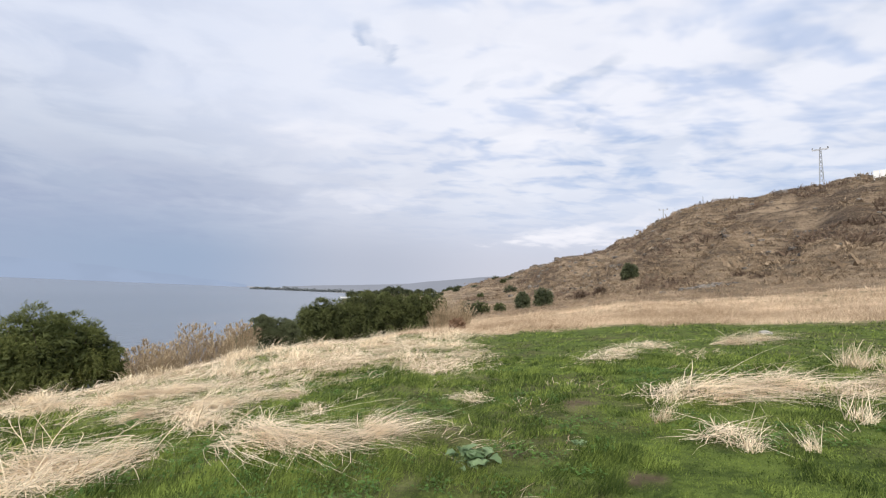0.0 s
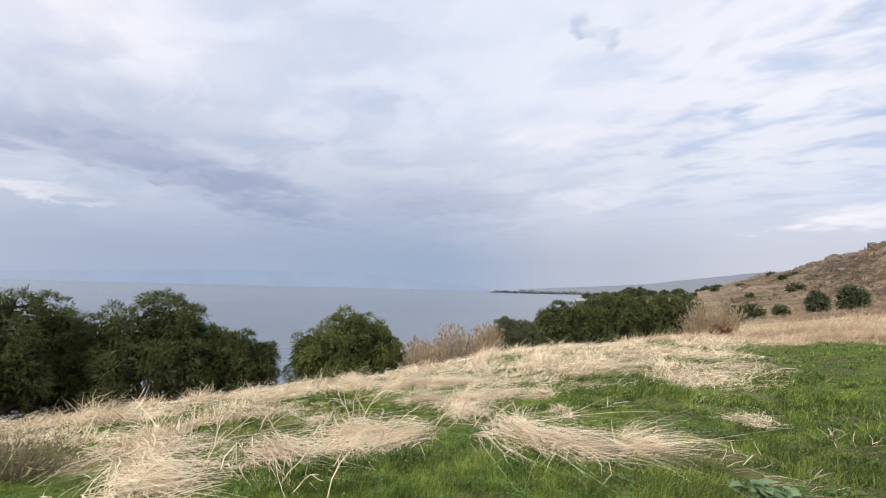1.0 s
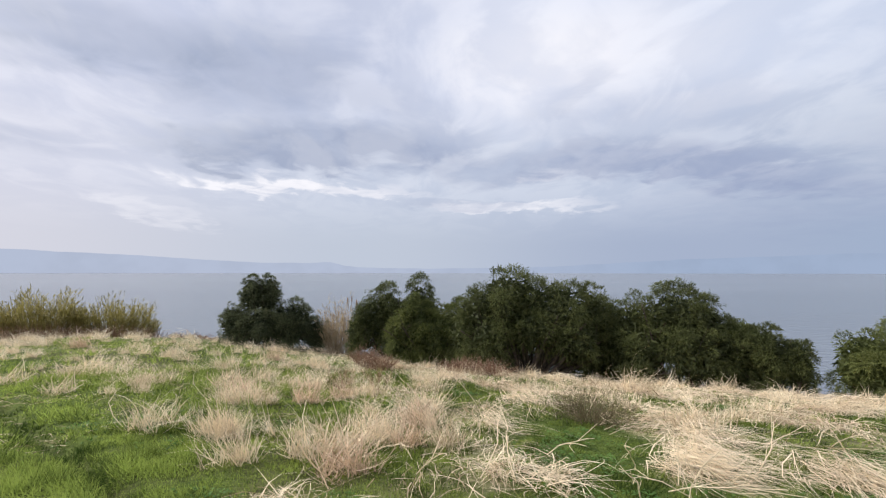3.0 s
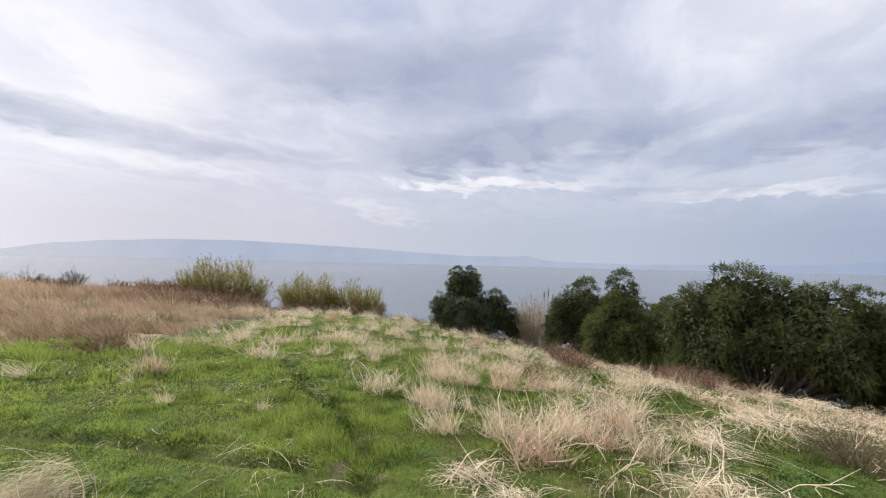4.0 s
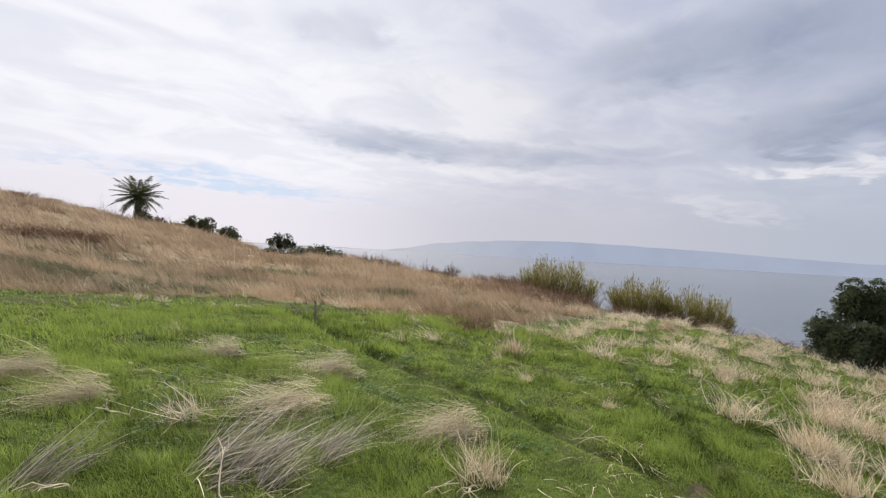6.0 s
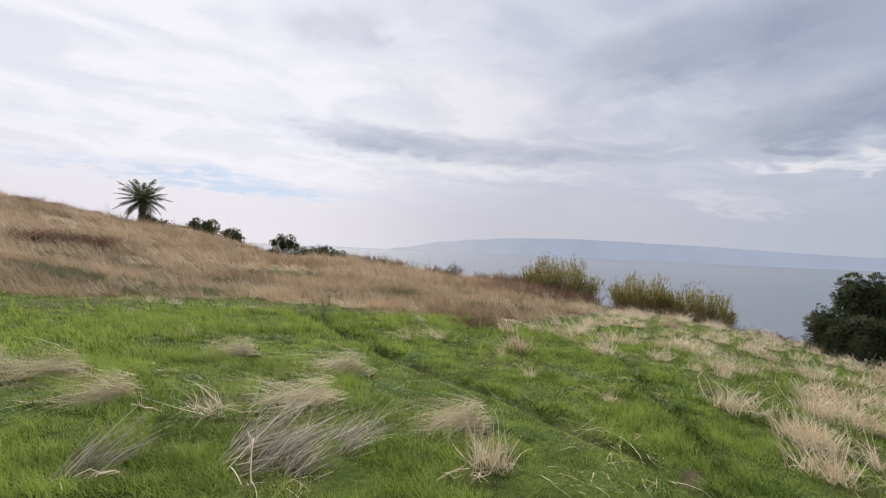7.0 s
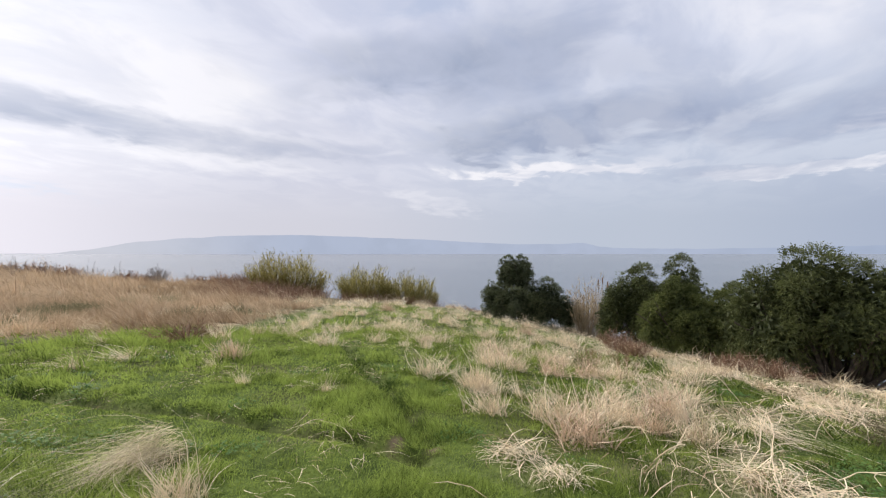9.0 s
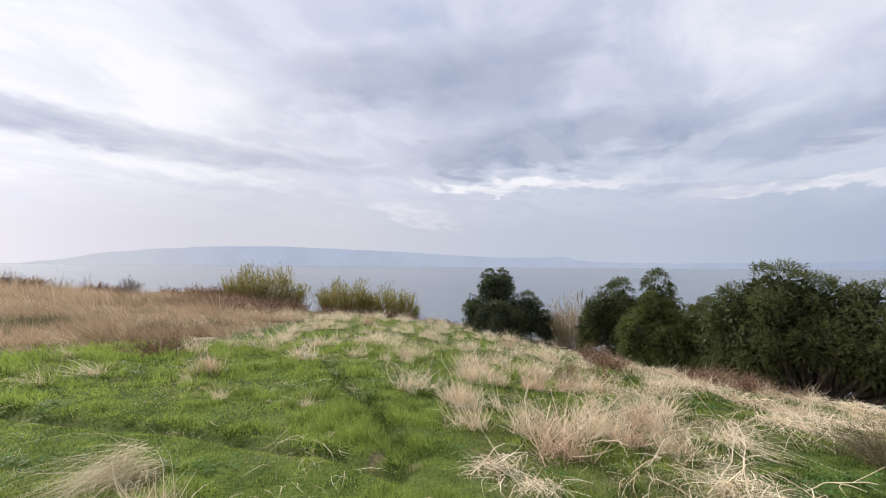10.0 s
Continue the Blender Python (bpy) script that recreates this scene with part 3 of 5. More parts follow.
def cover_of(x, y, z):
    az, r = polar(x, y)
    green = 0.55 + 0.45 * smooth(value_noise(x / 2.2, y / 2.2, 31) + value_noise(x / 0.6, y / 0.6, 32), -0.35, 0.1)
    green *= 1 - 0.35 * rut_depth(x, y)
    green = green * (1 - soil_weight(x, y))
    straw = straw_density(x, y)
    belt = belt_weight(x, y)
    # far land takes the paler belt colour in place of haze
    belt = np.maximum(belt, smooth(r, 450, 800))
    e = edge_of(az)
    lakeside = smooth(r / e, 1.0, 1.1) * (1 - belt)
    hill = np.maximum(hill_weight(x, y, z), 0.85 * smooth(az, 6, -4) * smooth(az, -110, -80) * smooth(r + 8 * value_noise(x / 7, y / 7, 33), 46, 62))
    return green * (1 - lakeside * 0.7), straw * 0.62, belt * (1 - 0.9 * dull_weight(x, y)), hill


def build_lake():
    a = np.radians(np.arange(0, 360, 3))
    rr = np.array([14, 40, 120, 400, 1300, 4940.0])
    r, b = np.meshgrid(rr, a, indexing="ij")
    v = np.stack([-np.sin(b) * r, np.cos(b) * r, np.full_like(r, WATER)], -1).reshape(-1, 3)
    m = len(a)
    i, j = np.meshgrid(np.arange(len(rr) - 1), np.arange(m), indexing="ij")
    f = np.stack([i * m + j, (i + 1) * m + j, (i + 1) * m + (j + 1) % m, i * m + (j + 1) % m], -1).reshape(-1, 4)[:, ::-1]
    tagged(new("water", mesh_from("water", v, f, LAKE)), "calm hazy grey-blue lake", "lake", kind="structure")


def far_strip(name, azimuths, tops, radius, bottom, mat, label, seed):
    """A strip of far hills behind the lake or the land."""
    az = np.arange(min(azimuths), max(azimuths) + 0.01, 0.25)
    el = np.interp(az, azimuths, tops) + 0.10 * value_noise(az * 0.45, az * 0 + seed, seed) + 0.04 * value_noise(az * 2.1, az * 0 + seed, seed + 1)
    a = np.radians(az)
    top = 1.6 + radius * np.tan(np.radians(np.maximum(el, 0.0)))
    rows = []
    for s in (0.0, 0.5, 0.85, 1.0):
        rr = radius + 120 * s
        rows.append(np.stack([-np.sin(a) * rr, np.cos(a) * rr, bottom + (top - bottom) * s], -1))
    v = np.concatenate(rows)
    m = len(az)
    i, j = np.meshgrid(np.arange(3), np.arange(m - 1), indexing="ij")
    f = np.stack([i * m + j, i * m + j + 1, (i + 1) * m + j + 1, (i + 1) * m + j], -1).reshape(-1, 4)
    tagged(new(name, mesh_from(name, v, f, mat)), label, "hills", kind="structure")


build_ground()
build_lake()
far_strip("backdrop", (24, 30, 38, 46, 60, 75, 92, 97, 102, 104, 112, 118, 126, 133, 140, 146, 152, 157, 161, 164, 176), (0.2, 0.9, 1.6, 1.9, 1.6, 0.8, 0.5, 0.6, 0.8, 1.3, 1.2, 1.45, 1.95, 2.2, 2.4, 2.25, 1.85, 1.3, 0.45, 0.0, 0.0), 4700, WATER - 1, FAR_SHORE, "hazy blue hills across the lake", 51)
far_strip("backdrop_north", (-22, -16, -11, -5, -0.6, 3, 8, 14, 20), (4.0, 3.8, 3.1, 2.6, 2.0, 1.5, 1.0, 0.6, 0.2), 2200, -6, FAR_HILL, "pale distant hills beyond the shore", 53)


# ---- shrubs and trees ----
def crown_of(rng, lobes, count, length, width, droop=0.35):
    """lobes: centre and half sizes of the crown's masses. Each mass is a heap of puffs; a puff is a fan of arching
    sprays, and a spray carries fine pointed leaves, tinted paler towards its tip as if lit. Coarse leaves, tinted dark
    for the shade there, fill the inside."""
    pile = Pile()
    per = 8
    area = np.array([s[0] * s[2] + s[1] * s[2] + s[0] * s[1] for _, s in lobes])
    for i, ((c, s), share) in enumerate(zip(lobes, area / area.sum())):
        c, s = np.array(c), np.array(s)
        typical = 0.32 * s.min() + 0.03
        m = int(np.clip(4.0 * area[i] / typical**2 / 3.1, 12, 90))
        d = rng.normal(0, 1, (m, 3))
        d /= np.linalg.norm(d, axis=1)[:, None]
        low = d[:, 2] < 0
        d[:, 2] = np.where(low, -rng.random(m), d[:, 2])
        grow = np.where(low, np.minimum(0.97 / (np.hypot(d[:, 0], d[:, 1]) + 1e-6), 4.0), 1.0)
        size = typical * rng.uniform(0.5, 1.45, m)
        reach = np.maximum(s[None] - (size * rng.uniform(0.7, 1.15, m))[:, None], 0.3 * s[None])
        heart = c + d * np.stack([grow, grow, np.ones(m)], -1) * reach
        n = max(30, int(count * share * 1.25 / per))
        k = rng.choice(m, n, p=size**2 / (size**2).sum())
        e = rng.normal(0, 1, (n, 3)) + d[k] * 0.9 + [0, 0, 0.55]
        e /= np.linalg.norm(e, axis=1)[:, None]
        long_ = size[k] * rng.uniform(0.4, 0.8, n) + length * 0.4
        sag = np.where(low[k], 0.5 + droop, 0.6 * droop) * rng.uniform(0.2, 1.4, n)
        start = heart[k] + e * (size[k] * rng.uniform(0.25, 0.5, n))[:, None]
        u = 0.2 + 0.8 * np.sqrt(rng.random((n, per)))
        p = start[:, None] + e[:, None] * (long_[:, None] * u)[..., None]
        p[..., 2] -= (sag * long_)[:, None] * u**2
        run = e[:, None] + np.array([0, 0, -1.0]) * (2 * sag[:, None] * u)[..., None]
        way = run * 0.8 + rng.normal(0, 0.5, (n, per, 3))
        # the rising tint puts light on the spray tips into their colour
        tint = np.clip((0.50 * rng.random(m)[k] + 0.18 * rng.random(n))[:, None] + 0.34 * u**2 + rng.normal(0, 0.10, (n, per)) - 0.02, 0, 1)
        p, way, tint, u = p.reshape(-1, 3), way.reshape(-1, 3), tint.ravel(), u.ravel()
        keep = p[:, 2] > -0.7
        for j, (c2, s2) in enumerate(lobes):
            if j != i:
                keep &= (((p - np.array(c2)) / (0.74 * np.array(s2))) ** 2).sum(1) > 1
        p, way, tint, u = p[keep], way[keep], tint[keep], u[keep]
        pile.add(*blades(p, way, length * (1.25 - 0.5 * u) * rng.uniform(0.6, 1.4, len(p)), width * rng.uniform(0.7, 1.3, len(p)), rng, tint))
        # inner filling, its low tint painting the shade inside the crown
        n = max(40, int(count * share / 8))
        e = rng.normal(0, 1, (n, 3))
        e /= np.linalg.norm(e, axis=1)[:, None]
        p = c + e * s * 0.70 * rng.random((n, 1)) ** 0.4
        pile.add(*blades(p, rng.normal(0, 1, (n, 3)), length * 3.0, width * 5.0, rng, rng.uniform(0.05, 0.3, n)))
    return pile


def limbs_of(rng, lobes, thick):
    pile = Pile()
    for c, s in lobes:
        for _ in range(3):
            end = np.array(c) + rng.normal(0, 0.35, 3) * np.array(s)
            end[2] = max(end[2], 0.4)
            start = np.array([c[0] * 0.25, c[1] * 0.25, -0.15]) + np.append(rng.normal(0, thick * 1.5, 2), 0)
            bend = (start + end) / 2 + np.append(rng.normal(0, 0.12, 2), 0.15)
            t = np.linspace(0, 1, 7)[:, None]
            p = (1 - t) ** 2 * start + 2 * t * (1 - t) * bend + t**2 * end
            pile.tube(p, np.linspace(thick, thick * 0.25, 7), 5)
            for _ in range(3):
                k = rng.integers(3, 6)
                tip = p[k] + rng.normal(0, 0.4, 3) * np.array(s) + np.array([0, 0, 0.2])
                pile.tube([p[k], (p[k] + tip) / 2 + [0, 0, 0.05], tip], [thick * 0.35, thick * 0.2, thick * 0.08], 3)
    return pile


def shrub(name, az, r, masses, mat, label, category="bush", seed=1, count=30000, length=0.14, width=0.032, thick=0.06, group="", droop=0.35):
    """masses: (offset to the left, offset away, half width, foot, top) in metres from the shrub's base."""
    rng = np.random.default_rng(seed)
    base = at(az, r)
    left, away = unit(az + 90), unit(az)
    lobes = []
    for lo, aw, half, foot, top in masses:
        p = left * lo + away * aw
        gz = ground_at(base.x + p.x, base.y + p.y) - base.z
        top *= 1.04
        lobes.append(((p.x, p.y, gz + (foot + top) / 2), (half * 1.04, half * 1.04, max(0.2, (top - foot) / 2))))
    thing = new(name)
    thing.location = base
    tagged(thing, label, category, group)
    part("trunk", limbs_of(rng, lobes, thick).mesh("trunk", BARK), thing)
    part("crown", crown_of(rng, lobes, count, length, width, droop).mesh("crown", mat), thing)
    return thing


ROW = "shrubs along the shore"
# the dark one with a tall head, by the canes
shrub("dark_bush", 111.5, 24.0, [(0.05, 0.2, 0.62, 1.2, 3.55), (0.80, 0.2, 0.66, 1.2, 3.4), (1.65, 0.0, 0.62, -0.1, 2.0), (-1.25, -0.1, 0.95, -0.1, 2.6), (0.3, -0.2, 1.25, -0.1, 1.9), (-2.2, -0.2, 0.75, -0.1, 1.7), (1.3, -0.3, 0.8, -0.1, 1.4), (-0.6, -0.2, 0.85, -0.1, 2.1)], DARK_LEAF, "dark green dense bush with a tall head above the bank", "bush", 11, 72000, 0.080, 0.020, group=ROW)
shrub("tamarisk_bush", 95.6, 20.5, [(1.35, 0.4, 1.0, -0.1, 3.15), (0.6, 0.4, 0.85, 0.0, 3.5), (-0.8, 0.4, 0.72, 0.0, 4.15), (-1.3, 0.5, 0.6, 0.0, 3.6), (0.0, 0.1, 1.1, -0.1, 2.9), (1.9, 0.1, 0.6, -0.1, 2.2)], TAMARISK, "dark green feathery tamarisk bush on the bank", "bush", 12, 66000, 0.088, 0.018, group=ROW)
shrub("tamarisk_bush", 91.6, 18.6, [(1.3, -0.1, 0.66, -0.1, 2.15), (0.75, 0.0, 0.75, -0.1, 2.85), (0.0, -0.2, 0.85, -0.1, 2.2), (-0.85, 0.1, 0.7, -0.1, 2.65), (0.3, 0.2, 0.7, -0.1, 2.6)], TAMARISK_LIGHT, "lighter olive-green tamarisk bush before darker ones", "bush", 13, 56000, 0.088, 0.018, group=ROW)
shrub("tamarisk_bush", 79.2, 17.6, [(1.0, 0.2, 1.3, 0.8, 4.15), (2.0, 0.1, 1.0, 0.3, 3.45), (-1.0, 0.2, 1.25, 1.0, 3.95), (-2.3, 0.3, 0.75, 0.4, 3.75), (2.5, 0.0, 0.8, -0.1, 2.65), (-0.2, -0.6, 0.85, 0.75, 2.35), (1.6, -0.6, 0.9, 0.1, 2.1), (-1.6, -0.5, 0.8, 0.4, 2.2), (0.3, 0.5, 1.2, 1.2, 4.05), (-2.9, 0.2, 0.55, -0.1, 2.4), (0.7, 1.2, 1.5, -0.1, 2.4), (-1.4, 1.2, 1.3, -0.1, 2.3)], TAMARISK, "big dark olive tamarisk bush with drooping sprays", "bush", 14, 118000, 0.092, 0.018, 0.09, group=ROW)
shrub("tamarisk_bush", 62.3, 17.8, [(0.2, 0.1, 1.05, 0.2, 3.7), (1.4, 0.1, 0.85, 0.0, 3.3), (-0.75, 0.0, 0.85, 0.1, 3.2), (-1.5, 0.0, 0.7, -0.1, 2.4), (1.2, -0.4, 1.0, -0.1, 2.1), (-0.5, -0.4, 1.05, -0.1, 2.2), (2.1, 0.2, 0.7, -0.1, 2.7)], TAMARISK, "olive-green rounded tamarisk bush on the bank", "bush", 15, 80000, 0.088, 0.018, group=ROW)
shrub("tamarisk_bush", 53.0, 17.9, [(0.5, 0.0, 0.66, -0.1, 2.35), (-0.35, 0.1, 0.5, -0.1, 1.9), (1.3, 0.1, 0.55, -0.1, 2.4)], TAMARISK, "low dull green tamarisk bush between taller ones", "bush", 16, 32000, 0.088, 0.018, group=ROW)
shrub("tamarisk_bush", 42.0, 18.4, [(0.2, 0.0, 1.2, -0.2, 2.9), (1.55, 0.0, 0.9, -0.1, 2.3), (-1.2, 0.0, 0.85, -0.1, 2.2), (-0.5, -0.3, 1.1, -0.1, 2.6), (0.8, -0.4, 1.0, -0.1, 2.1), (-1.75, 0.0, 0.55, -0.1, 1.55)], TAMARISK_LIGHT, "rounded green tamarisk bush beside dry reeds", "bush", 17, 80000, 0.088, 0.018, group=ROW)
shrub("tamarisk_bush", 70.3, 18.6, [(0.0, 0.0, 0.9, -0.2, 3.3), (0.6, 0.3, 0.8, -0.2, 3.0), (-0.7, 0.2, 0.8, -0.2, 2.9)], TAMARISK, "dark olive tamarisk bush between bigger ones", "bush", 19, 40000, 0.088, 0.018, group=ROW)
shrub("tamarisk_bush", 87.8, 19.4, [(0.0, 0.0, 0.8, -0.2, 3.0), (0.7, 0.2, 0.7, -0.2, 2.7), (-0.7, 0.2, 0.7, -0.2, 3.0)], TAMARISK, "dark olive tamarisk bush between bigger ones", "bush", 20, 36000, 0.088, 0.018, group=ROW)
shrub("tamarisk_bush", 56.6, 18.8, [(0.0, 0.0, 0.8, -0.2, 2.5), (0.7, 0.2, 0.7, -0.2, 2.8)], TAMARISK, "dark olive tamarisk bush between bigger ones", "bush", 21, 28000, 0.088, 0.018, group=ROW)
shrub("grey_bush", 22.3, 34.0, [(-0.3, 0.0, 1.2, -0.1, 3.1), (1.1, 0.0, 1.0, -0.1, 2.5), (-1.7, 0.0, 1.0, -0.1, 2.7)], DARK_LEAF, "dull grey-green bush at the reed bed", "bush", 18, 55207, 0.116, 0.038, group=ROW)
for k, (az, r, masses) in enumerate([
    (15.3, 41, [(0.2, 0, 1.6, -0.2, 4.1), (1.2, 0, 1.1, -0.2, 3.2), (-1.2, 0, 1.3, -0.2, 3.9)]),
    (11.0, 43, [(0.5, 0, 1.6, -0.2, 4.2), (-1.1, 0, 1.4, -0.2, 4.4), (0.2, -0.8, 1.3, -0.2, 3.0)]),
    (6.9, 43, [(0.3, 0, 1.5, -0.2, 3.9), (-1.3, 0, 1.3, -0.2, 3.6)]),
    (2.6, 43, [(0.4, 0, 1.4, -0.2, 3.7), (-0.9, 0.2, 1.2, -0.2, 3.3), (-1.9, 0.4, 0.7, -0.2, 3.2)])]):
    shrub("tamarisk_bush", az, r, masses, TAMARISK, "dark green tamarisk bush in a thicket by the lake", "bush", 30 + k, 26000, 0.17, 0.042, 0.08, group=ROW)


def small_shrub(az, r, h, w, mat, label, seed, name="shrub", clumps=40, group="scattered shrubs"):
    far = 1 + r / 90
    return shrub(name, az, r, [(0, 0, w / 2, -0.1, h), (w * 0.22, 0, w * 0.34, -0.1, h * 0.8), (-w * 0.25, 0, w * 0.3, -0.1, h * 0.7)], mat, label, "shrub", seed, clumps * 30, h * 0.05 + 0.05 * far, h * 0.012 + 0.025 * far, h * 0.02, group)


small_shrub(-23.4, 88, 2.9, 2.7, DARK_LEAF, "dark round bush alone at the hill's foot", 50, clumps=160)
small_shrub(-10.6, 72, 2.6, 2.2, DARK_LEAF, "dark green shrub in dry grass below the hill", 51, clumps=110)
small_shrub(-13.2, 76, 3.2, 2.8, DARK_LEAF, "tall dark green shrub in dry grass below the hill", 52, clumps=130)
small_shrub(-7.7, 66, 1.4, 1.8, TAMARISK, "low olive shrub in dry grass", 53)
small_shrub(-3.6, 58, 2.1, 2.4, DARK_LEAF, "dark shrub beside pale reeds", 54)
small_shrub(-5.2, 62, 1.8, 2.6, TAMARISK, "olive shrub in dry grass", 55)
small_shrub(-17.8, 84, 1.5, 2.2, SCRUB, "dry brown shrub at the hill's foot", 56)
small_shrub(-20.0, 86, 1.4, 1.9, SCRUB, "dry brown shrub at the hill's foot", 57)
small_shrub(-2.3, 29, 0.9, 1.0, RUST, "grey-brown dead shrub at the meadow's edge", 58)
rng = np.random.default_rng(5)
for k in range(34):
    az, r = rng.uniform(-9, 9), rng.uniform(85, 360)
    h = rng.uniform(1.4, 3.4)
    small_shrub(az, r, h, h * rng.uniform(1.2, 2.2), (DARK_LEAF, TAMARISK)[k % 2], "dark shrub on the flat land by the lake", 100 + k, clumps=26)
# tall trees and a tree row towards the cape
for k, (az, r, h, w) in enumerate([(6.6, 400, 10.5, 9), (5.6, 405, 10.8, 10), (7.4, 410, 8.5, 8), (4.4, 420, 7.0, 9), (9.3, 430, 6.5, 10), (10.4, 440, 6.0, 10), (3.0, 430, 6.0, 8), (8.4, 380, 6.0, 9), (1.6, 440, 6.0, 10), (11.6, 470, 6, 9)]):
    shrub("far_tree", az, r, [(0, 0, w / 2, 1.0, h), (w * 0.3, 0, w * 0.35, 0.6, h * 0.8), (-w * 0.3, 0, w * 0.32, 0.6, h * 0.75)], DARK_LEAF, "dark tree in a grove near the shore", "tree", 160 + k, 2600, 0.6, 0.28, 0.2, "grove by the shore")
for k in range(26):
    az = 11.5 + 12.0 * (k / 25) ** 0.8 + rng.uniform(-0.2, 0.2)
    h = rng.uniform(4.5, 11) * (1.0 if az < 20 else 0.7)
    shrub("far_tree", az, 1275 + 58 * min(1, (az - 4) / 20.5), [(0, 0, h * rng.uniform(0.6, 1.1), -0.5, h), (h * 1.2, 0, h * rng.uniform(0.8, 1.6), -0.5, h * rng.uniform(0.35, 0.7)), (-h, 0, h * rng.uniform(0.8, 1.6), -0.5, h * rng.uniform(0.3, 0.6))], HAZED_TREE, "small far tree on the flat cape", "tree", 200 + k, 900, 1.4, 0.8, 0.3, "trees on the cape")


# ---- canes, reeds ----
def cane_clump(name, az, r, wide, deep, tall, n, mat, label, seed, fan=0.25, leafy=14, plume=0.0, brown=0):
    rng = np.random.default_rng(seed)
    base = at(az, r)
    left, away = np.array(unit(az + 90)), np.array(unit(az))
    thing = new(name)
    thing.location = base
    tagged(thing, label, "reeds")
    a, b = rng.uniform(-1, 1, n), rng.uniform(-1, 1, n)
    root = left * (a * wide / 2)[:, None] + away * (b * deep / 2)[:, None]
    root[:, 2] = height(base.x + root[:, 0], base.y + root[:, 1]) - base.z - 0.05
    way = left * (a * fan + rng.normal(0, 0.14, n))[:, None] + away * (b * fan + rng.normal(0, 0.14, n))[:, None]
    way[:, 2] = 1.0
    length = tall * rng.uniform(0.62, 1.05, n) * (1 - 0.42 * np.abs(a) ** 2.5) * (1 + 0.18 * np.sin(a * 9 + seed))
    stalks = Pile().add(*ribbons(root, way, length, 0.016 + 0.0004 * r, 0.05, rng, 3))
    tagged(part("stalk", stalks.mesh("stalk", mat), thing), kind="stuff")
    unit_way = way / np.linalg.norm(way, axis=1)[:, None]
    k = np.repeat(np.arange(n), leafy)
    s = rng.uniform(0.25, 1.0, n * leafy)
    foot = root[k] + unit_way[k] * (length[k] * s)[:, None]
    spin = rng.normal(0, 0.6, (n * leafy, 3)) * np.array([1, 1, 0.3]) + unit_way[k] * 1.5
    blade = Pile().add(*ribbons(foot, spin, rng.uniform(0.2, 0.5, n * leafy) * tall * 0.36, 0.020 + 0.0005 * r, 0.35, rng, 2))
    tagged(part("leaf", blade.mesh("leaf", mat), thing), kind="stuff")
    if brown:
        k = rng.integers(0, n, brown)
        low = root[k] * [1.1, 1.1, 1.0] - away * (0.45 * deep) + rng.normal(0, 0.25, (brown, 3)) * [1, 1, 0.1]
        dry = Pile().add(*ribbons(low, rng.normal(0, 0.35, (brown, 3)) + [0, 0, 1.0], tall * rng.uniform(0.2, 0.58, brown), 0.024, 0.25, rng, 2))
        tagged(part("dry_foot", dry.mesh("dry_foot", RUST), thing, "rusty brown dead growth at the foot"), kind="stuff")
    if plume:
        pick = np.arange(0, n, 3)
        head = Pile()
        tops = root[pick] + unit_way[pick] * length[pick][:, None]
        m = 6
        head.add(*ribbons(np.repeat(tops, m, 0), np.repeat(unit_way[pick], m, 0) + rng.normal(0, 0.25, (len(pick) * m, 3)), plume, 0.045, 0.3, rng, 2))
        tagged(part("plume", head.mesh("plume", REED), thing), kind="stuff")
    return thing


cane_clump("giant_cane", 141.6, 34.0, 4.2, 1.8, 3.05, 560, CANE, "yellow-green giant cane clump with brown foot above the lake", 61, 0.42, 13, 0.0, brown=2600)
cane_clump("giant_cane", 132.0, 33.0, 3.2, 1.8, 2.6, 520, CANE, "yellow-green giant cane clump on the bank", 62, 0.40, 13, 0.0, brown=1700)
cane_clump("giant_cane", 126.3, 32.5, 3.4, 1.6, 2.35, 480, CANE, "yellow-green giant cane clump on the bank", 63, 0.40, 13, 0.0, brown=1700)
cane_clump("pale_cane", 103.2, 23.5, 1.3, 1.2, 2.75, 300, REED, "pale dry cane clump beside a dark bush", 64, 0.2, 6)
cane_clump("reed_bed", 29.6, 24.5, 5.8, 2.2, 2.1, 1100, REED, "tan dry reed bed with feathery plumes by the lake", 65, 0.06, 6, 0.26)
cane_clump("reed_bed", 33.7, 22.5, 2.2, 1.6, 1.8, 380, REED, "tan dry reed bed with feathery plumes by the lake", 66, 0.06, 6, 0.22)
cane_clump("pale_reeds", -1.4, 41.0, 3.4, 2.4, 2.7, 380, REED, "pale tan reed clump beside the thicket", 67, 0.22, 8, 0.3)


def cattails(az, r, tall, seed):
    rng = np.random.default_rng(seed)
    thing = new("cattails")
    thing.location = at(az, r)
    tagged(thing, "three thin brown cattails above the bushes", "reeds")
    left = np.array(unit(az + 90))
    for k, (off, h) in enumerate(((0.0, 1.0), (-0.16, 0.93), (0.14, 0.97))):
        foot = left * off
        top = foot + np.array([0, 0, tall * h]) + left * off * 0.5
        part("stalk", Pile().tube([foot, (foot + top) / 2, top], [0.012, 0.010, 0.008], 5).mesh("stalk", REED), thing)
        part("head", Pile().tube([top - [0, 0, 0.02], top + [0, 0, 0.05], top + [0, 0, 0.28], top + [0, 0, 0.34]], [0.01, 0.03, 0.03, 0.008], 6).mesh("head", RUST), thing, "dark brown seed head")


cattails(101.8, 24.0, 2.75, 68)


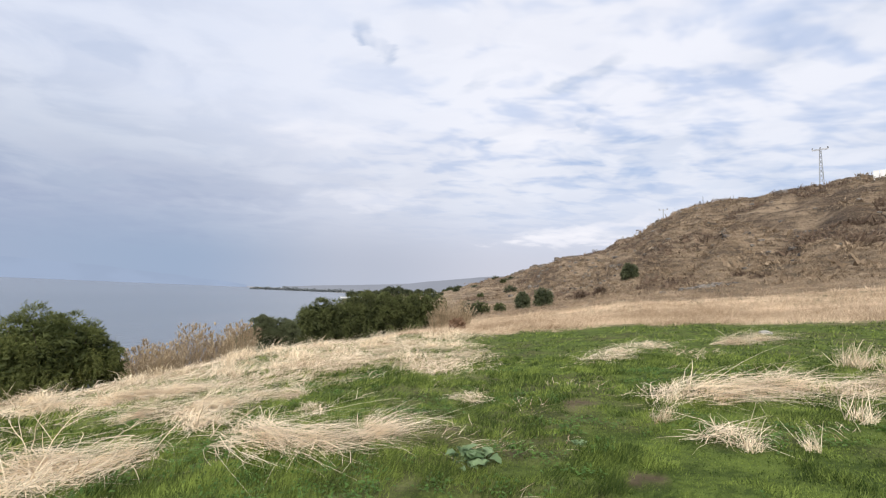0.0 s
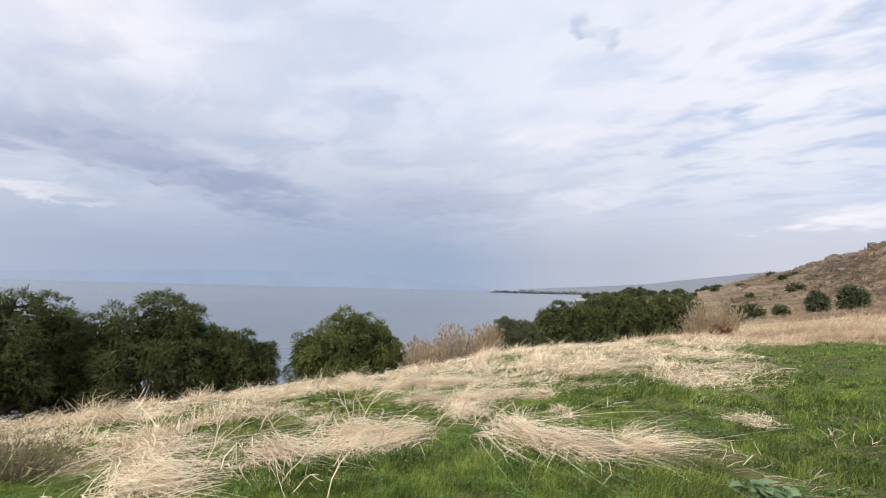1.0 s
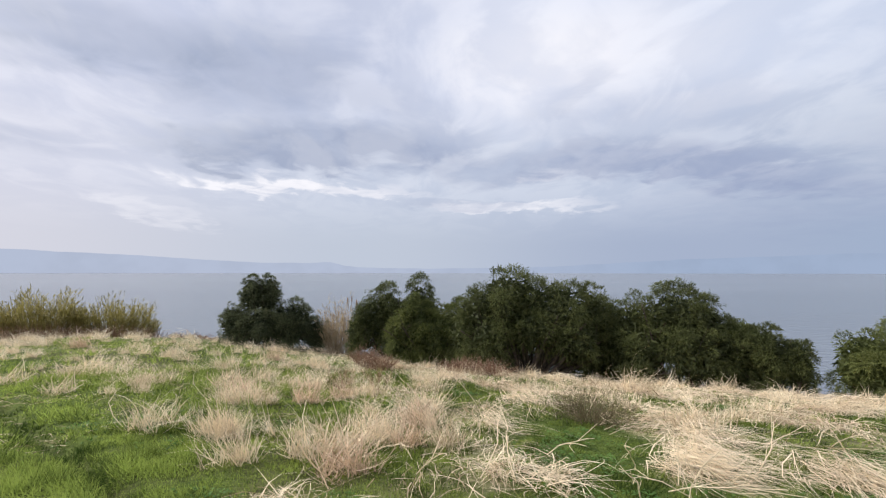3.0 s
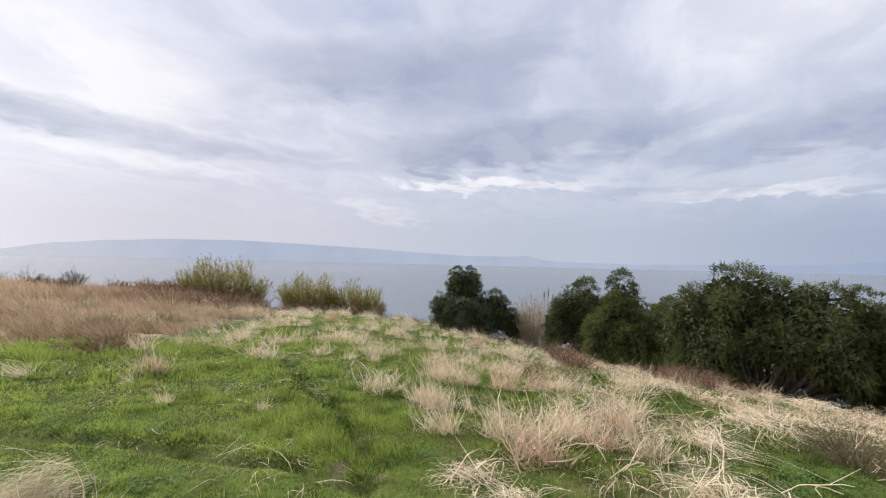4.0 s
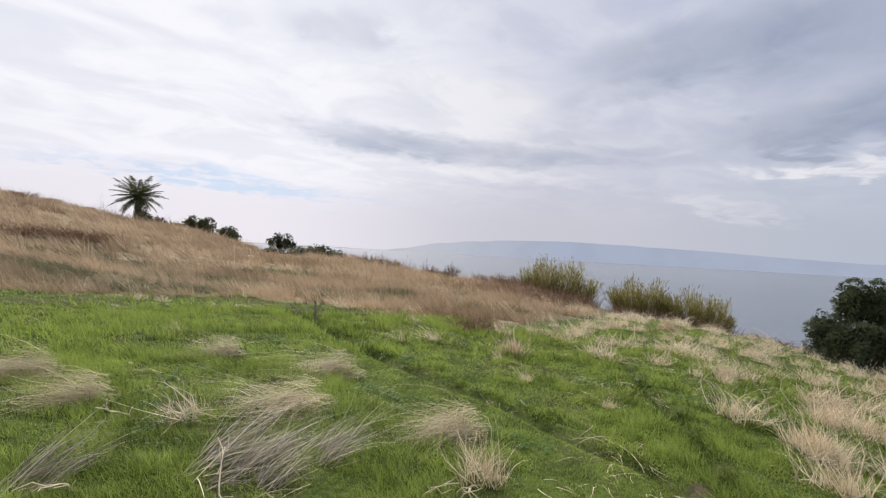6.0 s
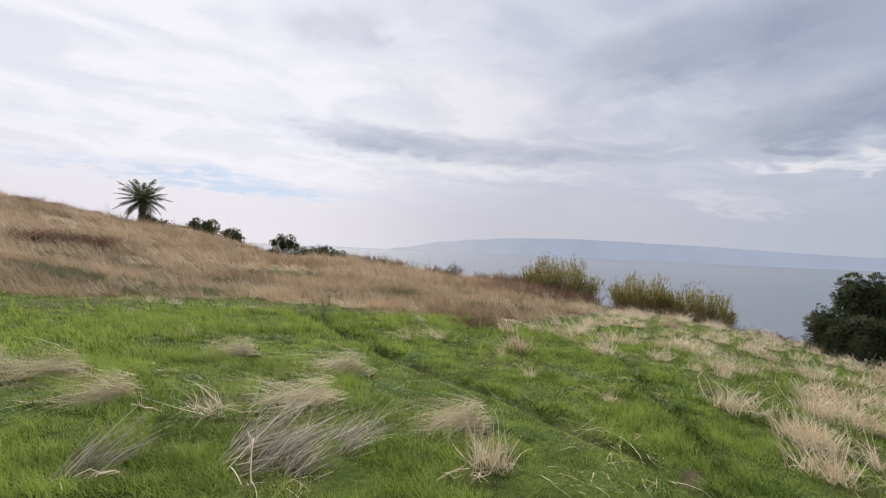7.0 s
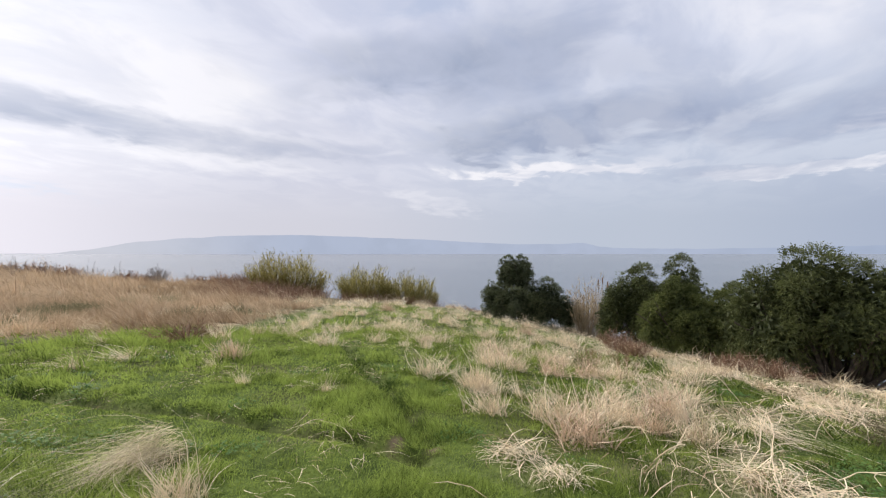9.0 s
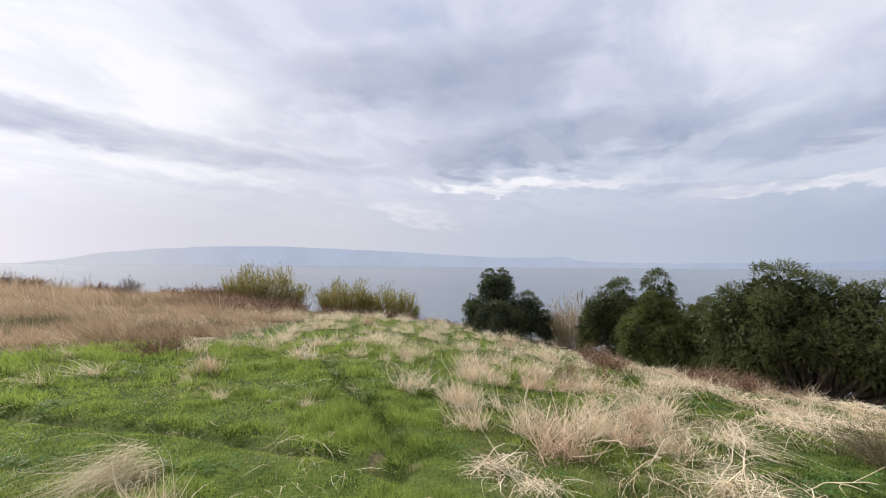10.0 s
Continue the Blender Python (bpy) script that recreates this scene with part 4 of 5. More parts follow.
# ---- palm and the growth on the southern slope ----
def palm(az, r, tall, seed):
    rng = np.random.default_rng(seed)
    thing = new("palm_tree")
    thing.location = at(az, r)
    tagged(thing, "date palm with a short trunk on the dry slope", "palm")
    top = tall * 0.58
    p = np.array([[0, 0, -0.3], [0.02, 0, 0.5], [0.05, 0.02, 1.1], [0.05, 0.02, top]])
    pile = Pile().tube(p, [0.34, 0.24, 0.22, 0.26], 10)
    for k in range(56):
        a, h = k * 2.4, 0.1 + (top - 0.2) * k / 56
        d = np.array([math.cos(a), math.sin(a), 0])
        pile.tube([d * 0.22 + [0.04, 0, h], d * 0.33 + [0.04, 0, h + 0.10], d * 0.38 + [0.04, 0, h + 0.22]], [0.06, 0.05, 0.02], 4)
    part("trunk", pile.mesh("trunk", BARK), thing)
    kinds = []
    for size in (1.0, 0.9, 1.1):
        s = np.linspace(0, 1, 26)
        spine = np.stack([s * 2.35 * size, 0 * s, 0.25 * s - 0.75 * s**2.2], -1)
        pile = Pile().tube(spine, np.linspace(0.035, 0.008, 26), 4, 0.4)
        for side in (-1, 1):
            way = np.stack([0.55 + 0 * s[3:], side * np.ones(23), -0.35 + 0 * s[3:]], -1) + rng.normal(0, 0.08, (23, 3))
            length = 0.48 * size * np.sin(np.pi * (0.12 + 0.80 * s[3:])) + 0.06
            pile.add(*ribbons(spine[3:], way, length, 0.085, 0.15, rng, 2))
        kinds.append(pile.mesh("frond", PALM_LEAF))
    for k in range(38):
        pitch = -34 + 116 * ((k + 0.5) / 38) ** 0.9
        frond = part("frond", kinds[k % 3], thing)
        frond.matrix_local = pose(0.05, 0.02, top, 0, 0, k * 137.5 + rng.uniform(-9, 9)) @ pose(0.08, 0, 0, 0, -pitch + 12, rng.uniform(-8, 8))


palm(-168.4, 55.0, 4.5, 70)
small_shrub(-168.9, 54.0, 1.25, 1.6, DARK_LEAF, "dark shrub at the palm's foot", 71)
small_shrub(-170.3, 61, 1.2, 1.6, DARK_LEAF, "dark shrub on the slope's crest", 72)
small_shrub(-172.0, 61, 1.0, 2.6, RUST, "brown shrub on the slope's crest", 73)
small_shrub(-173.4, 60, 2.0, 1.5, OLIVE, "open olive shrub on the slope's crest", 74, clumps=46)
small_shrub(-174.9, 60, 2.3, 2.0, TAMARISK, "open olive shrub on the slope's crest", 75, clumps=60)
small_shrub(-177.3, 58, 1.7, 2.4, DARK_LEAF, "dark round shrub on the slope's crest", 76, clumps=70)
shrub("small_tree", 176.8, 54, [(0.5, 0, 0.75, 1.3, 2.9), (-0.6, 0, 0.8, 1.2, 3.2), (0.0, 0.3, 0.7, 1.0, 2.4), (-1.2, 0, 0.5, 1.4, 2.5), (1.2, 0, 0.5, 1.2, 2.2)], DARK_LEAF, "small dark round-headed tree on the slope's crest", "tree", 77, 2600, 0.13, 0.055, 0.06)
small_shrub(177.8, 54, 1.2, 1.9, DARK_LEAF, "dark shrub under a small tree", 78, clumps=50)
small_shrub(175.6, 54, 1.3, 1.8, DARK_LEAF, "dark shrub under a small tree", 79, clumps=50)
small_shrub(174.2, 47, 1.3, 2.4, DARK_LEAF, "low dark hedge on the slope's crest", 79, clumps=60)
small_shrub(172.3, 46, 1.3, 2.6, DARK_LEAF, "low dark hedge on the slope's crest", 80, clumps=60)
small_shrub(170.5, 45, 0.9, 2.2, DARK_LEAF, "low dark hedge on the slope's crest", 81, clumps=50)
DRY_SHRUBS = ((-179.6, 56, .5, 1.6), (179.0, 55, .6, 1.2), (167.6, 50, 1.3, 2.8), (165.2, 49, 1.4, 2.6), (163.0, 47.5, 1.3, 2.4), (158.0, 44, 1.2, 2.2), (156.2, 43, 1.0, 1.8), (151.4, 40, 1.1, 1.9), (149.0, 39, 1.4, 2.4), (146.6, 37.5, 1.6, 2.2), (144.4, 36, 1.6, 2.2), (-159.5, 58, .9, 3.0), (-161.5, 59, .7, 2.0), (-164.4, 60, .7, 1.8))


def twig_bush(name, az, r, tall, wide, n, mat, label, seed, group="", twig=0.012, fork=9):
    """A bare bush: forking twigs out of a wide foot."""
    rng = np.random.default_rng(seed)
    thing = new(name)
    thing.location = at(az, r)
    tagged(thing, label, "shrub", group)
    a, lean = rng.uniform(0, 2 * np.pi, n), np.sqrt(rng.uniform(0.0, 1.0, n))
    flat = np.stack([np.cos(a) * lean, np.sin(a) * lean, 0 * a], -1)
    root = flat * wide * 0.16
    root[:, 2] = -0.03
    way = flat * wide * 0.5 + np.stack([0 * a, 0 * a, tall * rng.uniform(0.55, 1.0, n) * (1.05 - 0.45 * lean**2)], -1) + rng.normal(0, 0.05 * wide, (n, 3))
    length = np.linalg.norm(way, axis=1)
    kink = rng.normal(0, 0.06, (n, 3))
    stems = Pile().add(*ribbons(root, way, length, twig * 2, 0.03, rng, 4, None, kink))
    tagged(part("stem", stems.mesh("stem", mat), thing), kind="stuff")
    k = np.repeat(np.arange(n), fork)
    s = rng.uniform(0.3, 1.0, n * fork)
    unit_way = way / length[:, None]
    foot = root[k] + unit_way[k] * (length[k] * s)[:, None] + kink[k] * (np.sin(3 * s) * length[k])[:, None]
    tips = Pile().add(*blades(foot, unit_way[k] + rng.normal(0, 0.55, (n * fork, 3)), tall * rng.uniform(0.1, 0.3, n * fork), twig * 1.5, rng))
    tagged(part("twig", tips.mesh("twig", mat), thing), kind="stuff")


for k, (az, r, h, w) in enumerate(DRY_SHRUBS):
    twig_bush("dry_shrub", az, r, h * 0.85, w * 0.75, 90, (RUST, DEAD)[k % 2], "dry reddish-brown shrub on the slope's crest", 700 + k, "dry shrubs on the crest", 0.022, 14)
for k, (az, r, h, w) in enumerate([(168, 50, .7, 2.6), (165.5, 49, .65, 2.2), (162.5, 47, .6, 2.0), (159.5, 45, .6, 1.8), (149.5, 40, .95, 2.4), (147.0, 38, 1.1, 2.2), (144.6, 36.5, 1.1, 1.8), (151.5, 41, .75, 1.8), (154.0, 42, .6, 1.6), (148.2, 33, 1.0, 2.6), (145.8, 30, .9, 2.4), (143.6, 33, 1.1, 2.6), (147.4, 29, .7, 2.0), (141.5, 29.5, .8, 2.0), (146.5, 26, .7, 1.8), (144.5, 27.5, .8, 2.0), (149.5, 27, .6, 1.8), (142.6, 25, .6, 1.6), (139.0, 30, .7, 1.8), (120.5, 32, .6, 1.8), (118.4, 31, .55, 1.4), (143.0, 31, .7, 1.6), (150.6, 30, .6, 1.6)]):
    twig_bush("dead_shrub", az, r, h * 0.8, w, 90, DEAD, "low rusty brown dead shrub on the crest above the lake", 300 + k, "dead shrubs on the crest", 0.020, 14)
for k, (az, r, h, w) in enumerate([(100.3, 15.8, .8, 1.0), (98.3, 15.0, .55, .9), (86.5, 15.4, .6, 1.5), (84.0, 15.3, .55, 1.2), (88.8, 15.7, .55, 1.1)]):
    twig_bush("dead_shrub", az, r, h, w, 130, DEAD, "low reddish-brown dead shrub before the bushes", 330 + k, "dead shrubs before the bushes", 0.007, 12)
twig_bush("round_twig_bush", 155.3, 42, 1.6, 1.3, 90, GREY_TWIG, "grey round bare bush on the crest", 90, twig=0.014)
for k, az in enumerate((164.2, 160.8, 158.6, 152.0, 150.3, 166.6, 148.6)):
    twig_bush("bare_shrub", az, 44.0 - k * 0.4, 1.7 - 0.05 * k, 1.1, 16, GREY_TWIG, "thin bare grey shrub on the crest", 91 + k, "bare shrubs on the crest", 0.013, 7)
for k, (az, r) in enumerate([(-159.4, 28.6), (-161.6, 29.2), (-163.4, 28.9), (-165.0, 30.0)]):
    twig_bush("dead_shrub", az, r, 0.55, 2.0, 150, DEAD, "reddish-brown dead brush among rocks on the slope", 345 + k, "dead brush on the slope", 0.014, 12)
twig_bush("sapling", 173.4, 11.6, 0.95, 0.6, 11, GREY_TWIG, "thin bare brown sapling in the green meadow", 99, twig=0.010, fork=9)
twig_bush("fallen_brush", 152.4, 11.8, 0.42, 1.5, 120, DEAD, "dark brown fallen brushwood in the meadow", 110, twig=0.011)
twig_bush("brown_bush", 73.5, 7.9, 0.58, 1.2, 300, DULL_TWIG, "small round olive-brown dry bush among straw", 111, twig=0.0028, fork=14)
twig_bush("red_stems", 99.2, 9.9, 0.85, 0.6, 22, RUST, "upright reddish dry stems among straw", 112, "reddish stems", 0.005)
twig_bush("red_stems", 103.5, 10.4, 0.65, 0.7, 40, RUST, "upright reddish dry stems among straw", 113, "reddish stems", 0.004)

# ---- the hill: masts, board, rocks ----
def lattice_mast(az, r, tall, wide, seed):
    thing = new("lattice_mast")
    thing.matrix_world = pose(*at(az, r, 0.4), 0, 0, az)
    tagged(thing, "grey steel lattice power mast on the hilltop", "mast")
    half, top = wide / 2, wide * 0.16
    for sx in (-1, 1):
        for sy in (-1, 1):
            part("leg", Pile().tube([(sx * half, sy * half, 0), (sx * top, sy * top, tall * 0.97)], [0.07, 0.06], 4).mesh("leg", STEEL, True), thing)
    n = 9
    for k in range(n):
        z0, z1 = tall * 0.95 * k / n, tall * 0.95 * (k + 1) / n
        w0, w1 = half + (top - half) * k / n, half + (top - half) * (k + 1) / n
        pile = Pile()
        for s in (-1, 1):
            pile.tube([(-w0, s * w0, z0), (w1, s * w1, z1)], 0.035, 4).tube([(w0, s * w0, z0), (-w1, s * w1, z1)], 0.035, 4)
            pile.tube([(s * w0, -w0, z0), (s * w1, w1, z1)], 0.035, 4).tube([(s * w0, w0, z0), (s * w1, -w1, z1)], 0.035, 4)
        part("brace", pile.mesh("brace", STEEL, True), thing)
    arm = part("crossarm", Pile().box((-1.75, -0.09, tall * 0.955), (1.75, 0.09, tall * 0.985)).mesh("crossarm", STEEL, True), thing)
    for x in (-1.6, 0, 1.6):
        part("insulator", Pile().tube([(x, 0, tall * 0.985), (x, 0, tall * 0.99 + 0.15), (x, 0, tall * 0.99 + 0.4)], [0.06, 0.16, 0.08], 6).mesh("insulator", BARK), arm, "dark insulator")


def t_pole(az, r, tall):
    thing = new("power_pole")
    thing.matrix_world = pose(*at(az, r, 0.5), 0, 0, az)
    tagged(thing, "thin grey power pole with a crossarm on the hill", "pole")
    part("pole", Pile().tube([(0, 0, 0), (0, 0, tall / 2), (0, 0, tall)], [0.16, 0.14, 0.11], 8).mesh("pole", STEEL), thing)
    arm = part("crossarm", Pile().box((-1.5, -0.08, tall - 0.35), (1.5, 0.08, tall - 0.15)).mesh("crossarm", STEEL, True), thing)
    for x in (-1.3, 1.3):
        part("insulator", Pile().tube([(x, 0, tall - 0.15), (x, 0, tall + 0.25)], [0.12, 0.08], 6).mesh("insulator", BARK), arm, "dark insulator")


lattice_mast(-41.6, 152, 45.3 - at(-41.6, 152).z + 0.4, 1.15, 1)
t_pole(-27.1, 172, 6.0)
board = new("white_board")
board.matrix_world = pose(*at(-45.75, 127, 0.5), 0, 0, -45.75)
tagged(board, "white board on posts at the hilltop", "sign")
part("panel", Pile().box((-0.95, -0.05, 0.5), (-0.04, 0.05, 2.6)).mesh("panel", WHITE, True), board)
part("panel", Pile().box((0.04, -0.05, 0.5), (0.95, 0.05, 2.6)).mesh("panel", WHITE, True), board)
for x in (-0.8, 0.8):
    part("post", Pile().tube([(x, 0.12, 0), (x, 0.12, 2.5)], 0.06, 6).mesh("post", STEEL), board)
for az, tall, wide in ((-30.9, 1.5, 0.22), (-31.5, 1.3, 0.3), (-31.2, 3.4, 0.08)):
    post = new("hill_post", Pile().tube([(0, 0, 0), (0, 0, tall * 0.5), (0, 0, tall)], [wide, wide, wide * 0.7], 7).mesh("hill_post", BARK))
    post.location = at(az, 157, 0.2)
    tagged(post, "dark post on the hill's ridge", "post", "posts on the ridge")

shed = new("low_white_building")
shed.matrix_world = pose(*at(11.6, 380, 0.1), 0, 0, 11.6)
tagged(shed, "long low white building on the shore", "building")
part("wall", Pile().box((-9, -5, 0), (9, 5, 1.1)).mesh("wall", WHITE, True), shed)
part("roof", Pile().add([(-9.5, -5.5, 1.1), (9.5, -5.5, 1.1), (9.5, 5.5, 1.1), (-9.5, 5.5, 1.1), (-9.5, 0, 1.7), (9.5, 0, 1.7)], [(0, 1, 5, 4), (2, 3, 4, 5)], 0.5).mesh("roof", STEEL, True), shed)


def rocks(name, places, sizes, mat, label, seed, category="rocks", kind="stuff"):
    rng = np.random.default_rng(seed)
    bm = bmesh.new()
    bmesh.ops.create_icosphere(bm, subdivisions=1, radius=1.0)
    bm.verts.ensure_lookup_table()
    base = np.array([v.co[:] for v in bm.verts])
    tri = np.array([[v.index for v in f.verts] for f in bm.faces])
    bm.free()
    pile = Pile()
    for p, s in zip(places, sizes):
        k = rng.uniform(0, 9, 3)
        v = base * (1 + 0.22 * np.sin(base @ rng.normal(0, 2.2, 3) + k[0]) + 0.16 * np.sin(base @ rng.normal(0, 4, 3) + k[1]))[:, None]
        v = np.clip(v, -0.82, 0.82) * np.array([s, s * rng.uniform(0.7, 1.1), s * rng.uniform(0.45, 0.8)])
        a = rng.uniform(0, 6.28)
        v = v @ np.array([[math.cos(a), -math.sin(a), 0], [math.sin(a), math.cos(a), 0], [0, 0, 1]])
        pile.add(v + np.array(p), tri, rng.random())
    return tagged(new(name, pile.mesh(name, mat, True)), label, category, kind=kind)


rng = np.random.default_rng(8)
spots, sizes = [], []
for _ in range(800):
    az = rng.uniform(-22, -9) if rng.random() < 0.5 else rng.uniform(-46, -8)
    foot, ridge = np.interp(az, ROUND, RINGS[2][0]), np.interp(az, ROUND, RINGS[3][0])
    s = rng.random()
    r = ridge * rng.uniform(0.94, 1.0) if rng.random() < 0.45 else foot * 1.1 + (ridge - foot * 1.1) * s
    spots.append(at(az, r))
    sizes.append(rng.lognormal(-0.95, 0.55))
for _ in range(150):
    az = rng.uniform(-22, -8.5)
    spots.append(at(az, np.interp(az, ROUND, RINGS[3][0]) * rng.uniform(0.93, 1.0)))
    sizes.append(rng.uniform(0.5, 1.7))
rocks("hillside_rocks", spots, sizes, ROCK, "brown-grey basalt rocks on the dry hillside", 9)
spots = [at(-31.0 + rng.normal(0, 1.4), 74 + rng.normal(0, 0.7)) for _ in range(60)]
rocks("rubble_heap", spots, rng.uniform(0.2, 0.55, 60), ROCK, "heap of brown rubble at the hill's foot", 10)
spots = [at(-161.0 + rng.normal(0, 2.2), 28.8 + rng.normal(0, 0.5)) for _ in range(34)]
rocks("slope_rocks", spots, rng.uniform(0.08, 0.22, 34), ROCK, "brown rocks in the dry grass of the slope", 12)
spots = [at(rng.uniform(113, 131), rng.uniform(27, 32)) for _ in range(50)]
rocks("bank_rocks", spots, rng.uniform(0.08, 0.26, 50), ROCK, "dark stones on the bank above the lake", 13)
rocks("stone", [at(-36.6, 19.1)], [0.24], PALE_STONE, "pale grey stone in the meadow", 14, "stone", "thing")


def hill_scrub():
    """Dry tufts and low thorn bushes all over the hillside."""
    rng = np.random.default_rng(21)
    n = 9000
    az = rng.uniform(-50, -3, n)
    foot, ridge = np.interp(az, ROUND, RINGS[2][0]), np.interp(az, ROUND, RINGS[3][0])
    r = foot * 0.95 + (ridge * 1.02 - foot * 0.95) * rng.random(n) ** 0.9
    a = np.radians(az)
    x, y = -np.sin(a) * r, np.cos(a) * r
    dense = value_noise(x / 14, y / 14, 41) + 0.6 * value_noise(x / 5, y / 5, 42)
    keep = dense > -0.32
    x, y = x[keep], y[keep]
    p = np.stack([x, y, height(x, y)], -1)
    dark = value_noise(x / 9, y / 9, 43) > 0.16
    for name, sel, mat, label, size in (("hillside_scrub", dark, SCRUB, "brown low thorn scrub on the dry hillside", 0.50), ("hillside_grass", ~dark, HILL_GRASS, "dry yellow grass tufts on the hillside", 0.32)):
        big = np.repeat(rng.lognormal(-0.15, 0.5, sel.sum()), 14)
        q = np.repeat(p[sel], 14, 0) + rng.normal(0, 0.34, (14 * sel.sum(), 3)) * [1, 1, 0.1] * big[:, None]
        way = rng.normal(0, 1.0, (len(q), 3)) + [0, 0, 0.8]
        tint = np.clip(np.repeat(rng.random(sel.sum()), 14) * 0.8 + rng.normal(0, 0.15, len(q)), 0, 1)
        v, f, t = blades(q, way, size * big * rng.uniform(0.5, 1.4, len(q)), 0.15 * big, rng, tint)
        tagged(new(name, mesh_from(name, v, f, mat, t)), label, "scrub", kind="stuff")


hill_scrub()

# ---- grass and straw ----
WIND = np.array([0.83, 0.55, 0.0])


def sector(rng, n, az0, az1, r0, r1):
    a = np.radians(rng.uniform(az0, az1, n))
    r = np.sqrt(rng.uniform(r0**2, r1**2, n))
    return -np.sin(a) * r, np.cos(a) * r


def combed(x, y, rng, spread=0.5):
    """The lie of stems: the wind's way, swirling from patch to patch."""
    turn = 1.7 * value_noise(x / 2.1, y / 2.1, 61) + 1.0 * value_noise(x / 0.8, y / 0.8, 62) + rng.normal(0, spread, len(x))
    c, s = np.cos(turn), np.sin(turn)
    return np.stack([WIND[0] * c - WIND[1] * s, WIND[0] * s + WIND[1] * c, 0 * x], -1)


def green_grass():
    rng = np.random.default_rng(31)
    for r0, r1, n, size, wide in ((0.05, 2.2, 34000, 0.062, 0.0060), (2.2, 4.6, 170000, 0.062, 0.0054), (4.6, 7.5, 235000, 0.066, 0.0092), (7.5, 13.0, 215000, 0.085, 0.0185), (13.0, 31.0, 150000, 0.075, 0.032)):
        x, y = sector(rng, n, *((-180, 180) if r0 < 1 else (-52, 206)), r0, r1)
        az, r = polar(x, y)
        thick = 1.0 - 0.62 * straw_density(x, y) - 0.1 * rut_depth(x, y)
        bare = smooth(value_noise(x / 0.9, y / 0.9, 71) + 0.6 * value_noise(x / 0.35, y / 0.35, 72), 0.30, 0.5)
        e = edge_of(az) * np.where((az > 100) & (az < 150), 0.9, 1.0) * (1 + 0.16 * value_noise(x / 1.8, y / 1.8, 77))
        thick *= smooth(r / e, 1.06, 0.93) * (1 - 0.75 * bare) * (1 - 0.92 * soil_weight(x, y))
        keep = rng.random(n) < thick
        x, y, r = x[keep], y[keep], r[keep]
        tuft = (0.32 + 1.45 * smooth(value_noise(x / 0.22, y / 0.22, 73) + value_noise(x / 0.9, y / 0.9, 74), -0.3, 0.55)) * np.where((az[keep] > 95) | (az[keep] < -100), 1.5, 1.0)
        m = len(x)
        base = np.stack([x, y, height(x, y) - 0.005], -1)
        way = combed(x, y, rng, 0.8) * 0.45 + rng.normal(0, 0.42, (m, 3)) + [0, 0, 0.9]
        length = size * tuft * rng.uniform(0.6, 1.35, m) * (1 - 0.6 * rut_depth(x, y))
        # blades in the ruts are tinted darker to paint the shadow lying there
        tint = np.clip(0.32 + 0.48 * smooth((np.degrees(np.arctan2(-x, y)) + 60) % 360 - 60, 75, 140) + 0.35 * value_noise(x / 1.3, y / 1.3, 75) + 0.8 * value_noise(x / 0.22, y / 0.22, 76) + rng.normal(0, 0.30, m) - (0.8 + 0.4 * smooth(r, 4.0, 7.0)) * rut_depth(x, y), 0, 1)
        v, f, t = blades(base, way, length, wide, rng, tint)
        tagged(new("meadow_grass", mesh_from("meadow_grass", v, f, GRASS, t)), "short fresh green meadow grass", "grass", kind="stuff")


def leafy_cover():
    """Low small-leaved plants in patches among the grass."""
    rng = np.random.default_rng(37)
    x, y = sector(rng, 9000, -52, 206, 2.5, 11)
    keep = (value_noise(x / 0.8, y / 0.8, 97) + 0.6 * value_noise(x / 0.3, y / 0.3, 98) > 0.22) & (straw_density(x, y) < 0.3) & (belt_weight(x, y) < 0.2)
    x, y = x[keep], y[keep]
    per = 12
    k = np.repeat(np.arange(len(x)), per)
    off = rng.normal(0, 0.055, (len(k), 2))
    px, py = x[k] + off[:, 0], y[k] + off[:, 1]
    base = np.stack([px, py, height(px, py) + rng.uniform(0.01, 0.07, len(k))], -1)
    way = np.append(off * 9, np.full((len(k), 1), 0.25), 1) + rng.normal(0, 0.4, (len(k), 3)) * [1, 1, 0.4]
    v, f, t = ribbons(base, way, rng.uniform(0.022, 0.05, len(k)), 0.016 + 0.0018 * np.hypot(px, py), 0.3, rng, 2, np.clip(rng.random(len(x))[k] * 0.6 + rng.random(len(k)) * 0.4, 0, 1))
    tagged(new("leafy_plants", mesh_from("leafy_plants", v, f, BROAD_LEAF, t)), "low small-leaved green plants among the grass", "plants", kind="stuff")


